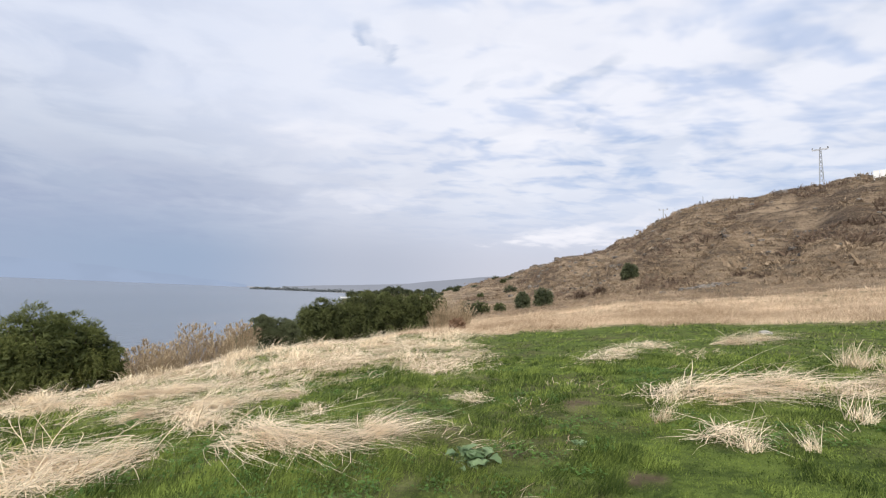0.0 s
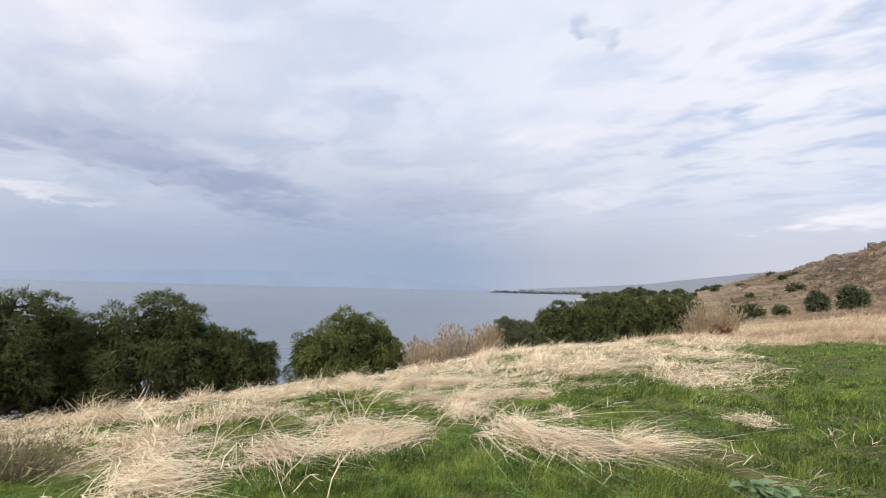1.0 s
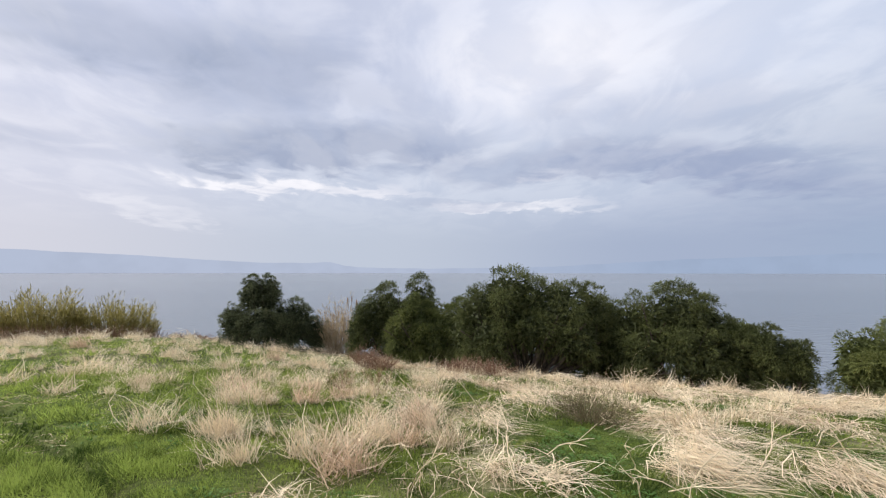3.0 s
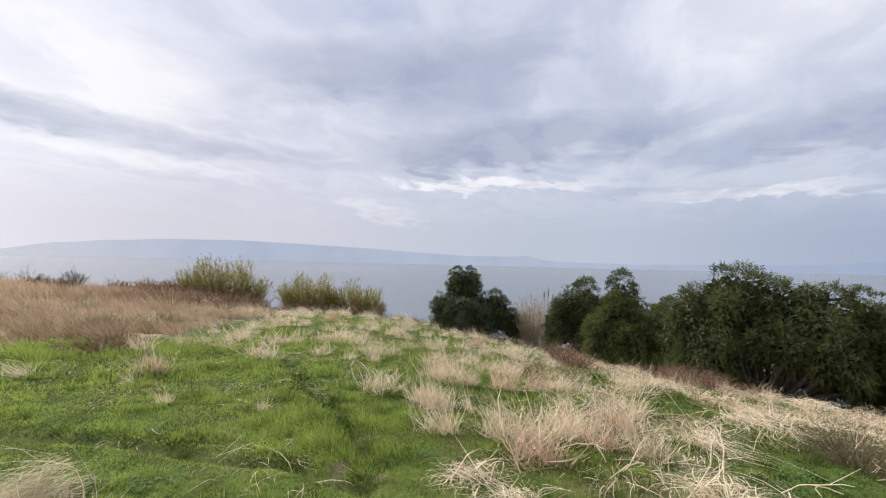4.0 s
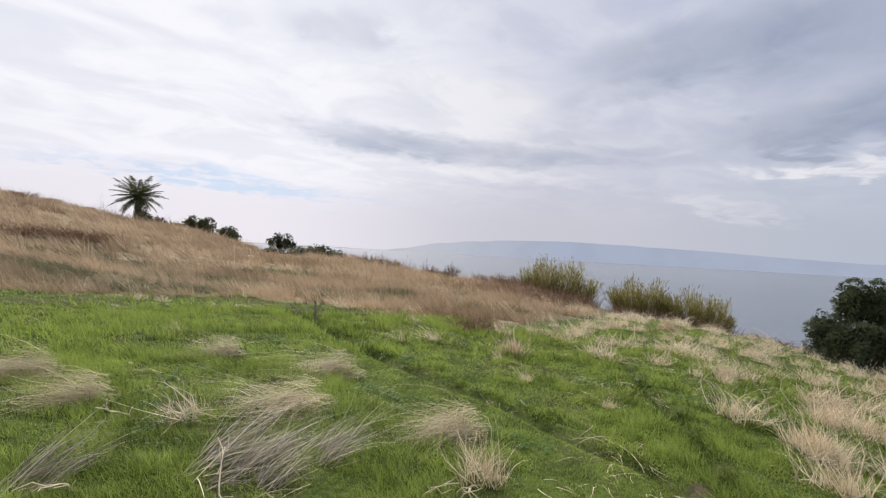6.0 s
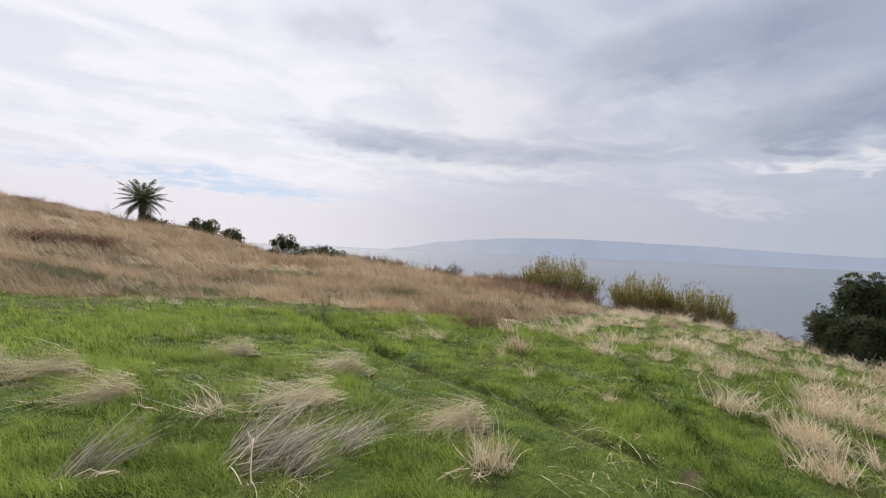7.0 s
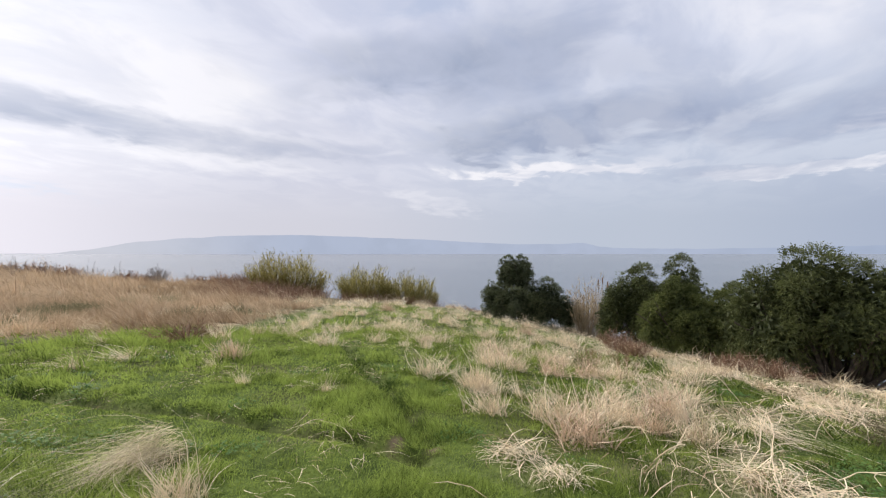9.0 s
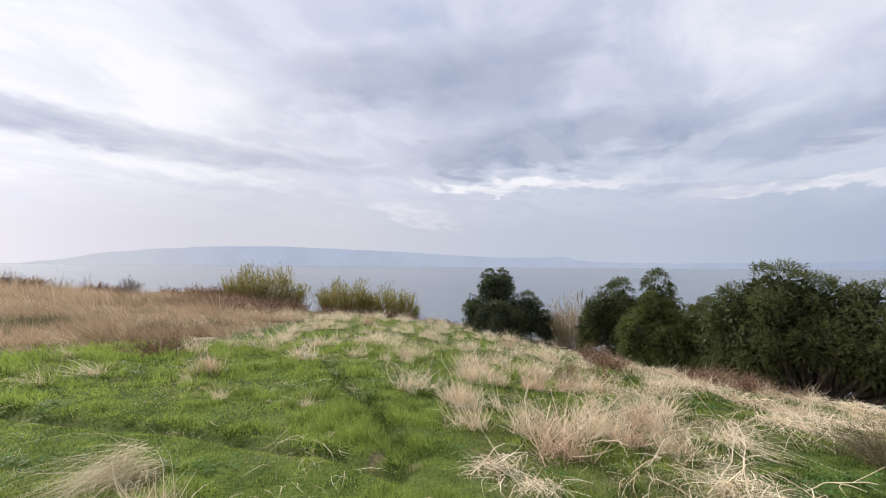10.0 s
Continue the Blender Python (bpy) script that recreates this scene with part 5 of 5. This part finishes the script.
def straw_belt():
    rng = np.random.default_rng(32)
    for r0, r1, n, wide, long_, segs in ((3.0, 8.0, 14000, 0.0095, 0.80, 4), (8.0, 14.0, 30000, 0.0125, 0.80, 3), (14.0, 27.0, 34000, 0.021, 0.75, 2)):
        x, y = sector(rng, n, -10, 160, r0, r1)
        d = straw_density(x, y)
        keep = rng.random(n) < d**1.3
        x, y, d = x[keep], y[keep], d[keep]
        m = len(x)
        heap = 0.24 * smooth(value_noise(x / 1.1, y / 1.1, 63) + 0.5 * value_noise(x / 0.5, y / 0.5, 64), -0.2, 0.5) * d
        base = np.stack([x, y, height(x, y) + heap * rng.random(m)], -1)
        way = combed(x, y, rng, 0.5)
        way[:, 2] = rng.uniform(0.02, 0.75, m)
        upright = rng.random(m) < 0.16
        way[upright, 2] = rng.uniform(0.9, 2.5, upright.sum())
        length = long_ * rng.uniform(0.4, 1.3, m)
        droop = way[:, 2] * 0.75 + 0.05
        twist = rng.normal(0, 0.07, (m, 3)) * [1, 1, 0.3]
        tint = np.clip(0.62 + 0.6 * value_noise(x / 0.9, y / 0.9, 65) + rng.normal(0, 0.30, m), 0, 1)
        v, f, t = ribbons(base, way, length, wide, droop, rng, segs, tint, twist)
        tagged(new("lying_straw", mesh_from("lying_straw", v, f, STRAW, t)), "pale dry straw lying combed by the wind", "straw", kind="stuff")


def golden_grass():
    """Dry grass standing in clumps on the slopes beyond the meadow, duller and greener in patches."""
    rng = np.random.default_rng(33)
    for az0, az1, r0, r1, n, per, wide, tall, broad in ((132, 208, 12, 24, 5200, 26, 0.011, 0.44, 0.17), (132, 208, 24, 66, 9000, 16, 0.034, 0.60, 0.26), (-52, 10, 20, 36, 8000, 16, 0.020, 0.27, 0.22), (-52, 10, 36, 52, 3000, 14, 0.036, 0.30, 0.3), (-52, 10, 52, 95, 5000, 10, 0.06, 0.40, 0.4)):
        x, y = sector(rng, n, az0, az1, r0, r1)
        bare = smooth(value_noise(x / 4, y / 4, 81) + 0.8 * value_noise(x / 1.2, y / 1.2, 82), 0.05, 0.45)
        keep = (rng.random(n) < belt_weight(x, y) * (1 - 0.6 * bare)) & (height(x, y) > WATER + 0.5)
        x, y = x[keep], y[keep]
        dull = rng.random(len(x)) < dull_weight(x, y)
        big = rng.lognormal(-0.08, 0.46, len(x)) * np.where(dull, 0.7, 1.0)
        hue = np.clip(0.54 + 0.75 * value_noise(x / 3.0, y / 3.0, 85) + rng.normal(0, 0.22, len(x)), 0, 1)
        for name, sel, mat, label in (("standing_dry_grass", ~dull, HILL_GRASS if r0 == 52 else GOLD, "golden-brown dry grass standing in clumps on the slope"), ("dull_slope_grass", dull, OLIVE, "dull grey-green grass in patches on the slope")):
            if sel.sum() < 40:
                continue
            k = np.repeat(np.flatnonzero(sel), per)
            m = len(k)
            off = rng.normal(0, 0.5, (m, 2)) * (broad * big[k])[:, None]
            px, py = x[k] + off[:, 0], y[k] + off[:, 1]
            base = np.stack([px, py, height(px, py) - 0.02], -1)
            way = combed(x, y, rng, 0.25)[k] * 0.75 + np.append(off / broad * 0.55, np.ones((m, 1)), 1) + rng.normal(0, 0.16, (m, 3))
            length = tall * big[k] * rng.uniform(0.5, 1.25, m)
            v, f, t = blades(base, way, length, wide * (1.5 if r1 == 24 else 1.0), rng, np.clip(hue[k] + rng.normal(0, 0.2, m), 0, 1))
            tagged(new(name, mesh_from(name, v, f, mat, t)), label, "grass", kind="stuff")


def dry_blades():
    """Single dry stems lying and leaning among the green."""
    rng = np.random.default_rng(36)
    x, y = sector(rng, 24000, -50, 206, 2.4, 14)
    keep = (value_noise(x / 0.7, y / 0.7, 95) + 0.5 * value_noise(x / 2.5, y / 2.5, 96) > 0.10 + 0.12 * rng.random(len(x))) & (belt_weight(x, y) < 0.3)
    x, y = x[keep], y[keep]
    m, r = len(x), np.hypot(x, y)
    base = np.stack([x, y, height(x, y) + 0.01], -1)
    way = combed(x, y, rng, 0.6)
    way[:, 2] = rng.uniform(0.05, 0.8, m)
    v, f, t = ribbons(base, way, rng.uniform(0.12, 0.42, m), 0.002 + 0.0008 * r, way[:, 2] * 0.6, rng, 3, None, rng.normal(0, 0.07, (m, 3)) * [1, 1, 0.3])
    tagged(new("dry_blades", mesh_from("dry_blades", v, f, STRAW, t)), "single dry stems strewn among the green grass", "grass", kind="stuff")


def tuft_mesh(seed, kind):
    """A heap of dry stems about a metre across: combed like hair, tangled, standing in a sheaf, or a small wisp."""
    rng = np.random.default_rng(seed)
    n, wide, high = {"hair": (560, 0.0044, 0.44), "fan": (190, 0.0052, 0.10), "swath": (400, 0.0066, 0.36), "tangle": (260, 0.0085, 0.20), "stalks": (190, 0.0105, 0.20), "sheaf": (230, 0.0085, 0.06), "far_sheaf": (120, 0.014, 0.05), "wisp": (110, 0.0085, 0.03)}[kind]
    a, q = rng.uniform(0, 2 * np.pi, n), np.sqrt(rng.random(n))
    lumpy = 0.6 + 0.4 * np.sin(3 * a + seed)
    spread = {"hair": (0.32, 0.26), "fan": (0.24, 0.30), "swath": (0.46, 0.30), "tangle": (0.46, 0.32), "stalks": (0.46, 0.36), "sheaf": (0.44, 0.28), "far_sheaf": (0.46, 0.3), "wisp": (0.26, 0.18)}[kind]
    root = np.stack([-0.14 + spread[0] * q * lumpy * np.cos(a), spread[1] * q * np.sin(a), high * (1 - q**2) * rng.random(n)], -1)
    if kind in ("hair", "swath"):
        # locks: stems run together in strands, rising from the foot and laid over
        lock = rng.integers(0, 44, n)
        ang = rng.normal(0.35 * math.sin(seed), 0.38 if kind == "hair" else 0.48, 44)[lock] + rng.normal(0, 0.12 if kind == "hair" else 0.22, n)
        up, length = rng.uniform(-0.1, 0.42, 44)[lock] + rng.normal(0, 0.14, n), (1.0 if kind == "hair" else 1.25) * rng.uniform(0.35, 0.75, 44)[lock] * rng.lognormal(-0.1, 0.35, n)
    elif kind == "fan":
        # long stems rising from one foot and bowed over by the wind
        ang, up, length = rng.normal(0.1, 0.42, n), rng.uniform(0.35, 1.5, n), 0.56 * rng.lognormal(-0.1, 0.35, n)
    elif kind == "stalks":
        ang, up, length = rng.normal(0, 1.0, n) + np.where(rng.random(n) < 0.25, 3.1, 0), rng.uniform(-0.1, 1.1, n), 0.42 * rng.lognormal(0, 0.4, n)
    elif kind == "tangle":
        ang, up, length = np.where(rng.random(n) < 0.7, rng.normal(0, 0.6, n), rng.normal(3.1, 0.9, n)), rng.uniform(-0.1, 0.8, n), rng.uniform(0.15, 0.6, n)
    elif kind in ("sheaf", "far_sheaf"):
        ang, up, length = rng.normal(0, 1.4, n), rng.uniform(0.25, 3.4, n), 0.44 * rng.lognormal(0, 0.40, n)
    else:
        ang, up, length = rng.normal(0, 0.9, n), rng.uniform(0.2, 1.8, n), 0.34 * rng.lognormal(0, 0.45, n)
    loose = rng.random(n) < (0.18 if kind == "hair" else 0.12)
    up, length = up + loose * rng.uniform(0.0, 0.6, n), length * (1 + 0.35 * loose)
    way = np.stack([np.cos(ang), np.sin(ang), up], -1)
    steep = way[:, 2] / np.linalg.norm(way, axis=1)
    droop = np.where(loose, 0.55, 0.95) * (steep + root[:, 2] / length) * rng.uniform(0.7, 1.05, n) if kind in ("hair", "swath", "tangle", "stalks") else 0.36 * steep
    curl = {"hair": 0.08, "fan": 0.06, "swath": 0.075, "stalks": 0.13, "tangle": 0.15, "sheaf": 0.13, "far_sheaf": 0.12, "wisp": 0.10}[kind]
    tint = np.clip(rng.normal(0.76 if kind == "hair" else 0.95, 0.36, n), 0, 1)
    if kind == "fan":
        tint = np.clip(np.where(rng.random(n) < 0.3, 0.95, 0.55 * tint * rng.uniform(0.0, 1.1, n)), 0, 1)
    if kind == "hair":
        tint = np.clip(0.1 + 0.65 * rng.uniform(0.0, 0.85, 44)[lock] + 0.40 * tint - 0.05, 0, 1)
    v, f, t = ribbons(root, way, length, wide * rng.uniform(0.5, 1.6, n), droop, rng, 2 if kind == "far_sheaf" else 4, tint, rng.normal(0, curl, (n, 3)) * [1, 1, 0.4])
    v[:, 2] = np.maximum(v[:, 2], 0.006)
    return mesh_from("dry_grass_tuft", v, f, HAY if kind == "hair" else GREY_HAY if kind == "fan" else PINK_STRAW if kind == "sheaf" and seed % 4 == 3 else STRAW, t)


KINDS = {kind: [tuft_mesh(400 + 20 * j + k, kind) for k in range(4)] for j, kind in enumerate(("hair", "tangle", "sheaf", "wisp", "far_sheaf", "stalks", "swath", "fan"))}
TUFT_LABEL = {"fan": "heap of long grey-yellow stems bowed over by the wind", "swath": "heap of pale straw combed over by the wind", "hair": "rounded heap of dry grass combed over by the wind", "tangle": "tangled heap of pale dry stems in the meadow", "stalks": "heap of thick pale dry stalks in the grass", "sheaf": "standing sheaf of pale dry grass stems", "wisp": "small wisp of pale dry grass"}
# x, y, width in metres, kind, way it is combed; stretch by stretch round the meadow
HEAPS_NORTH = ((-1.95, 5.4, 1.3, "swath", 8), (-1.35, 5.2, 1.1, "swath", 18), (-0.67, 5.45, 0.95, "swath", 25), (0.48, 7.3, 0.8, "tangle", 160), (-4.5, 5.1, 1.3, "swath", 10), (-3.6, 4.7, 0.9, "stalks", 20), (-4.77, 7.4, 1.4, "swath", 20), (-3.8, 7.5, 1.2, "swath", 5), (4.46, 11.4, 1.7, "tangle", 10), (5.3, 12.6, 1.3, "stalks", 30), (6.5, 13.6, 1.6, "stalks", 20), (4.1, 6.6, 1.5, "swath", 0), (3.7, 6.9, 1.3, "tangle", 40), (4.8, 6.9, 1.4, "swath", 350))
HEAPS_HILLWARD = ((5.5, 6.9, 1.4, "swath", 0), (6.1, 6.5, 1.3, "tangle", 15), (6.8, 6.7, 1.1, "swath", 340), (7.9, 8.3, 0.9, "sheaf", 20), (8.3, 8.0, 0.8, "sheaf", 50), (3.4, 6.3, 0.8, "wisp", 330), (3.25, 4.85, 0.8, "stalks", 340), (3.65, 4.4, 0.35, "wisp", 80), (3.2, 4.5, 0.6, "wisp", 0), (2.9, 5.6, 0.7, "wisp", 300), (8.6, 13.0, 1.2, "swath", 10), (9.8, 13.6, 1.2, "swath", 0), (5.0, 5.2, 0.8, "wisp", 20))
HEAPS_WEST = ((-5.0, 2.45, 1.2, "swath", 30), (-5.6, 2.9, 1.2, "swath", 20), (-6.4, 3.4, 1.3, "swath", 25), (-7.1, 3.9, 1.5, "sheaf", 20), (-7.9, 3.6, 1.3, "swath", 35), (-4.8, 4.0, 1.4, "swath", 15), (-4.1, 4.4, 1.0, "stalks", 25), (-6.4, 9.6, 1.6, "swath", 15), (-5.2, 9.4, 1.5, "swath", 5), (-8.4, 9.6, 1.6, "swath", 20), (-4.5, 0.9, 1.0, "stalks", 60), (-4.9, 0.5, 0.8, "stalks", 20), (-5.55, -0.6, 0.75, "sheaf", 30), (-7.95, -0.5, 1.1, "sheaf", 20), (-11.4, 4.9, 1.9, "sheaf", 10))
HEAPS_LAKE = ((-5.2, -1.65, 1.1, "sheaf", 30), (-4.7, -1.2, 1.15, "sheaf", 10), (-5.6, -1.2, 1.0, "sheaf", 60), (-6.35, -1.2, 1.0, "sheaf", 20), (-5.9, -0.9, 0.8, "sheaf", 50), (-8.1, -2.6, 1.0, "sheaf", 20), (-7.4, -3.5, 1.2, "sheaf", 40), (-5.75, -3.1, 0.9, "sheaf", 10), (-4.85, -2.48, 0.8, "sheaf", 320), (-3.8, -1.6, 0.7, "stalks", 10), (-3.65, -1.1, 0.6, "stalks", 40), (-5.6, -0.15, 0.8, "sheaf", 0), (-7.6, -3.2, 0.8, "sheaf", 10), (-8.7, -2.1, 0.9, "sheaf", 30), (-10.3, -0.5, 1.4, "sheaf", 15), (-9.3, -1.5, 0.8, "sheaf", 70), (-9.2, 1.4, 1.6, "swath", 20), (-8.35, -3.95, 1.2, "sheaf", 0))
HEAPS_SOUTH = ((-5.97, -4.0, 1.05, "sheaf", 20), (-3.66, -5.6, 0.5, "wisp", 40), (-4.24, -4.55, 0.4, "wisp", 60), (-4.6, -7.45, 0.9, "sheaf", 10), (-4.0, -7.0, 0.5, "wisp", 10), (-3.4, -8.9, 1.2, "wisp", 0), (-2.8, -9.0, 0.8, "wisp", 20), (-1.0, -6.25, 1.15, "hair", 8), (-0.32, -4.72, 1.15, "hair", 10), (-1.75, -3.95, 1.0, "hair", 15), (-1.48, -3.05, 0.6, "sheaf", 30), (0.15, -3.7, 1.15, "fan", 180), (-0.1, -3.55, 0.9, "fan", 195), (-0.6, -3.75, 0.8, "fan", 175), (0.4, -7.3, 0.9, "hair", 350), (2.2, -6.05, 1.05, "hair", 0), (2.9, -6.3, 0.8, "hair", 15), (0.65, -4.6, 0.8, "wisp", 5), (1.5, -5.2, 0.9, "hair", 0), (1.2, -3.6, 0.8, "fan", 190))
HEAPS_FAR = ((-7.24, -8.95, 0.6, "wisp", 20), (-5.76, -9.76, 0.7, "sheaf", 0), (-6.87, -9.95, 0.6, "sheaf", 30), (-4.0, -11.3, 0.9, "wisp", 0), (-9.2, -10.8, 0.7, "sheaf", 50), (-8.6, -5.9, 0.6, "sheaf", 20), (-11.5, -5.8, 1.0, "sheaf", 10), (-14.9, -5.8, 1.2, "sheaf", 0), (-9.7, -8.0, 1.0, "wisp", 20), (1.3, -9.0, 0.5, "wisp", 0), (-12.0, -12.3, 0.9, "sheaf", 20), (-15.3, -12.6, 1.3, "sheaf", 0))


def tuft_pose(x, y, wide, heading, kind):
    slope = Vector((ground_at(x - 0.4, y) - ground_at(x + 0.4, y), ground_at(x, y - 0.4) - ground_at(x, y + 0.4), 0.8)).normalized()
    tilt = Vector((0, 0, 1)).rotation_difference(slope).to_matrix().to_4x4()
    tall = 0.58 + 0.40 * wide if kind in ("sheaf", "wisp") else min(wide, 0.45 + 0.35 * wide)
    return Matrix.Translation((x, y, ground_at(x, y) - 0.01)) @ tilt @ pose(0, 0, 0, 0, 0, heading) @ Matrix.Diagonal((wide, wide, tall, 1))


def set_tuft(x, y, wide, kind, heading, k, heap=None):
    """One tuft as a thing, or, far off, as part of a heap of many."""
    me, m = KINDS["far_sheaf" if heap and kind in ("sheaf", "wisp", "tangle", "stalks", "hair") else kind][k % 4], tuft_pose(x, y, wide, heading, "far" if heap else kind)
    if heap is None:
        ob = new("dry_grass_tuft", me)
        ob.matrix_world = m
        tagged(ob, TUFT_LABEL[kind], "grass tuft", "dry tufts in the meadow")
        return
    v = np.empty(len(me.vertices) * 3)
    me.vertices.foreach_get("co", v)
    f = np.empty(len(me.loops), np.int32)
    me.loops.foreach_get("vertex_index", f)
    t = np.empty(len(me.vertices))
    me.attributes["tint"].data.foreach_get("value", t)
    mat = np.array(m)
    heap.add(v.reshape(-1, 3) @ mat[:3, :3].T + mat[:3, 3], f.reshape(-1, 4), t)


def place_tufts():
    rng = np.random.default_rng(34)
    k = 0
    for spots in (HEAPS_NORTH, HEAPS_HILLWARD, HEAPS_WEST, HEAPS_LAKE, HEAPS_SOUTH, HEAPS_FAR):
        for x, y, wide, kind, heading in spots:
            set_tuft(x, y, wide, kind, heading, k)
            k += 1
    # more of them where straw lies thick, and small wisps towards the canes
    heap = Pile()
    for az0, az1, r0, r1, n, kinds, low, high in ((82, 118, 6.5, 16.0, 80, ("sheaf", "stalks", "sheaf"), 0.7, 1.2), (18, 122, 6.5, 18.5, 150, ("sheaf", "stalks", "sheaf", "swath"), 0.6, 1.25), (97, 128, 5.5, 12.0, 26, ("sheaf", "wisp"), 0.4, 0.8), (104, 146, 10.0, 31.0, 190, ("wisp", "sheaf", "wisp"), 0.5, 1.1), (140, 200, 13.0, 18.0, 40, ("sheaf", "wisp", "hair"), 0.5, 1.0), (-2, 26, 11.0, 24.0, 60, ("tangle", "sheaf"), 0.8, 1.4), (14, 46, 6.0, 9.5, 20, ("stalks", "tangle", "swath"), 0.7, 1.1)):
        x, y = sector(rng, n, az0, az1, r0, r1)
        keep = rng.random(n) < (0.75 if az1 in (128, 146, 200, 46) else straw_density(x, y) * 0.9)
        for px, py in zip(x[keep], y[keep]):
            set_tuft(px, py, rng.uniform(low, high), kinds[k % len(kinds)], 20 + rng.normal(0, 65), k, heap if math.hypot(px, py) > 9.5 else None)
            k += 1
    tagged(new("straw_heaps", heap.mesh("straw_heaps", STRAW)), "heaps and wisps of pale dry grass towards the bank", "straw", kind="stuff")


def stalk(x, y, long_, up, heading, seed):
    """One thick pale dry stalk, bent and forked."""
    rng = np.random.default_rng(seed)
    thing = new("dry_stalk")
    thing.matrix_world = pose(x, y, ground_at(x, y) - 0.02, 0, 0, heading)
    tagged(thing, "thick cream-coloured dry forked plant stalk", "stalk", "dry stalks")
    t = np.linspace(0, 1, 8)
    rise = up * long_ * (1.5 * t - 0.6 * t**2) + 0.02
    p = np.stack([long_ * math.sqrt(max(0.05, 1 - up**2)) * t, 0.07 * long_ * np.sin(t * 5 + seed), rise], -1) + rng.normal(0, 0.006, (8, 3))
    part("stem", Pile().tube(p, np.linspace(0.0058, 0.003, 8), 5, 0.95).mesh("stem", STRAW), thing)
    for k in range(4):
        j = 2 + k
        way = (p[j + 1] - p[j]) / np.linalg.norm(p[j + 1] - p[j]) + rng.normal(0, 0.5, 3)
        tip = p[j] + way * long_ * rng.uniform(0.15, 0.32)
        tip[2] = max(tip[2], 0.02)
        mid = (p[j] + tip) / 2 + rng.normal(0, 0.02, 3)
        part("twig", Pile().tube([p[j], mid, tip], [0.0036, 0.003, 0.002], 4, 0.9).mesh("twig", STRAW), thing)


def place_stalks():
    rng = np.random.default_rng(35)
    for k in range(56):
        az, r = (rng.uniform(42, 108), rng.uniform(4.0, 8.5)) if k < 46 else (rng.uniform(20, 50), rng.uniform(4.5, 8))
        d = unit(az)
        stalk(d.x * r, d.y * r, rng.uniform(0.45, 1.0), rng.uniform(0.35, 0.95), rng.normal(20, 80), 600 + k)
    for k, (x, y) in enumerate(((1.0, -3.4), (0.2, -3.3), (-1.0, -3.0), (0.7, -4.3), (0.9, -4.6), (-1.3, -2.9))):
        stalk(x, y, 0.42, 0.6, rng.uniform(0, 360), 660 + k)


def weed(x, y, size, seed):
    rng = np.random.default_rng(seed)
    thing = new("broadleaf_weed")
    thing.location = (x, y, ground_at(x, y))
    tagged(thing, "low green broad-leaved weed in the grass", "weed")
    for k in range(40):
        s = np.linspace(0, 1, 6)
        half = size * 0.16 * np.sin(np.pi * np.clip(s * 0.95 + 0.05, 0, 1)) ** 0.8 * (1 + 0.25 * np.sin(s * 19))
        p = np.stack([size * (0.1 + 0.5 * s), 0 * s, size * (0.18 + 0.45 * s - 0.5 * s**2)], -1)
        v = np.concatenate([p + np.stack([0 * s, half, 0.25 * half], -1), p, p + np.stack([0 * s, -half, 0.25 * half], -1)])
        f = [(j * 6 + i, j * 6 + i + 1, j * 6 + i + 7, j * 6 + i + 6) for j in range(2) for i in range(5)]
        leaf = part("leaf", Pile().add(v, f, rng.random()).tube([(0, 0, 0), (size * 0.06, 0, size * 0.12), p[0]], 0.004, 4).mesh("leaf", WEED_LEAF), thing)
        leaf.matrix_local = pose(rng.normal(0, 0.22) * size, rng.normal(0, 0.16) * size, 0, rng.uniform(-20, 20), rng.uniform(-50, 5), k * 137.5) @ Matrix.Scale(rng.uniform(0.35, 0.72), 4)


green_grass()
leafy_cover()
straw_belt()
golden_grass()
dry_blades()
place_tufts()
place_stalks()
weed(0.36, 4.45, 0.46, 500)
weed(1.55, 4.9, 0.14, 501)
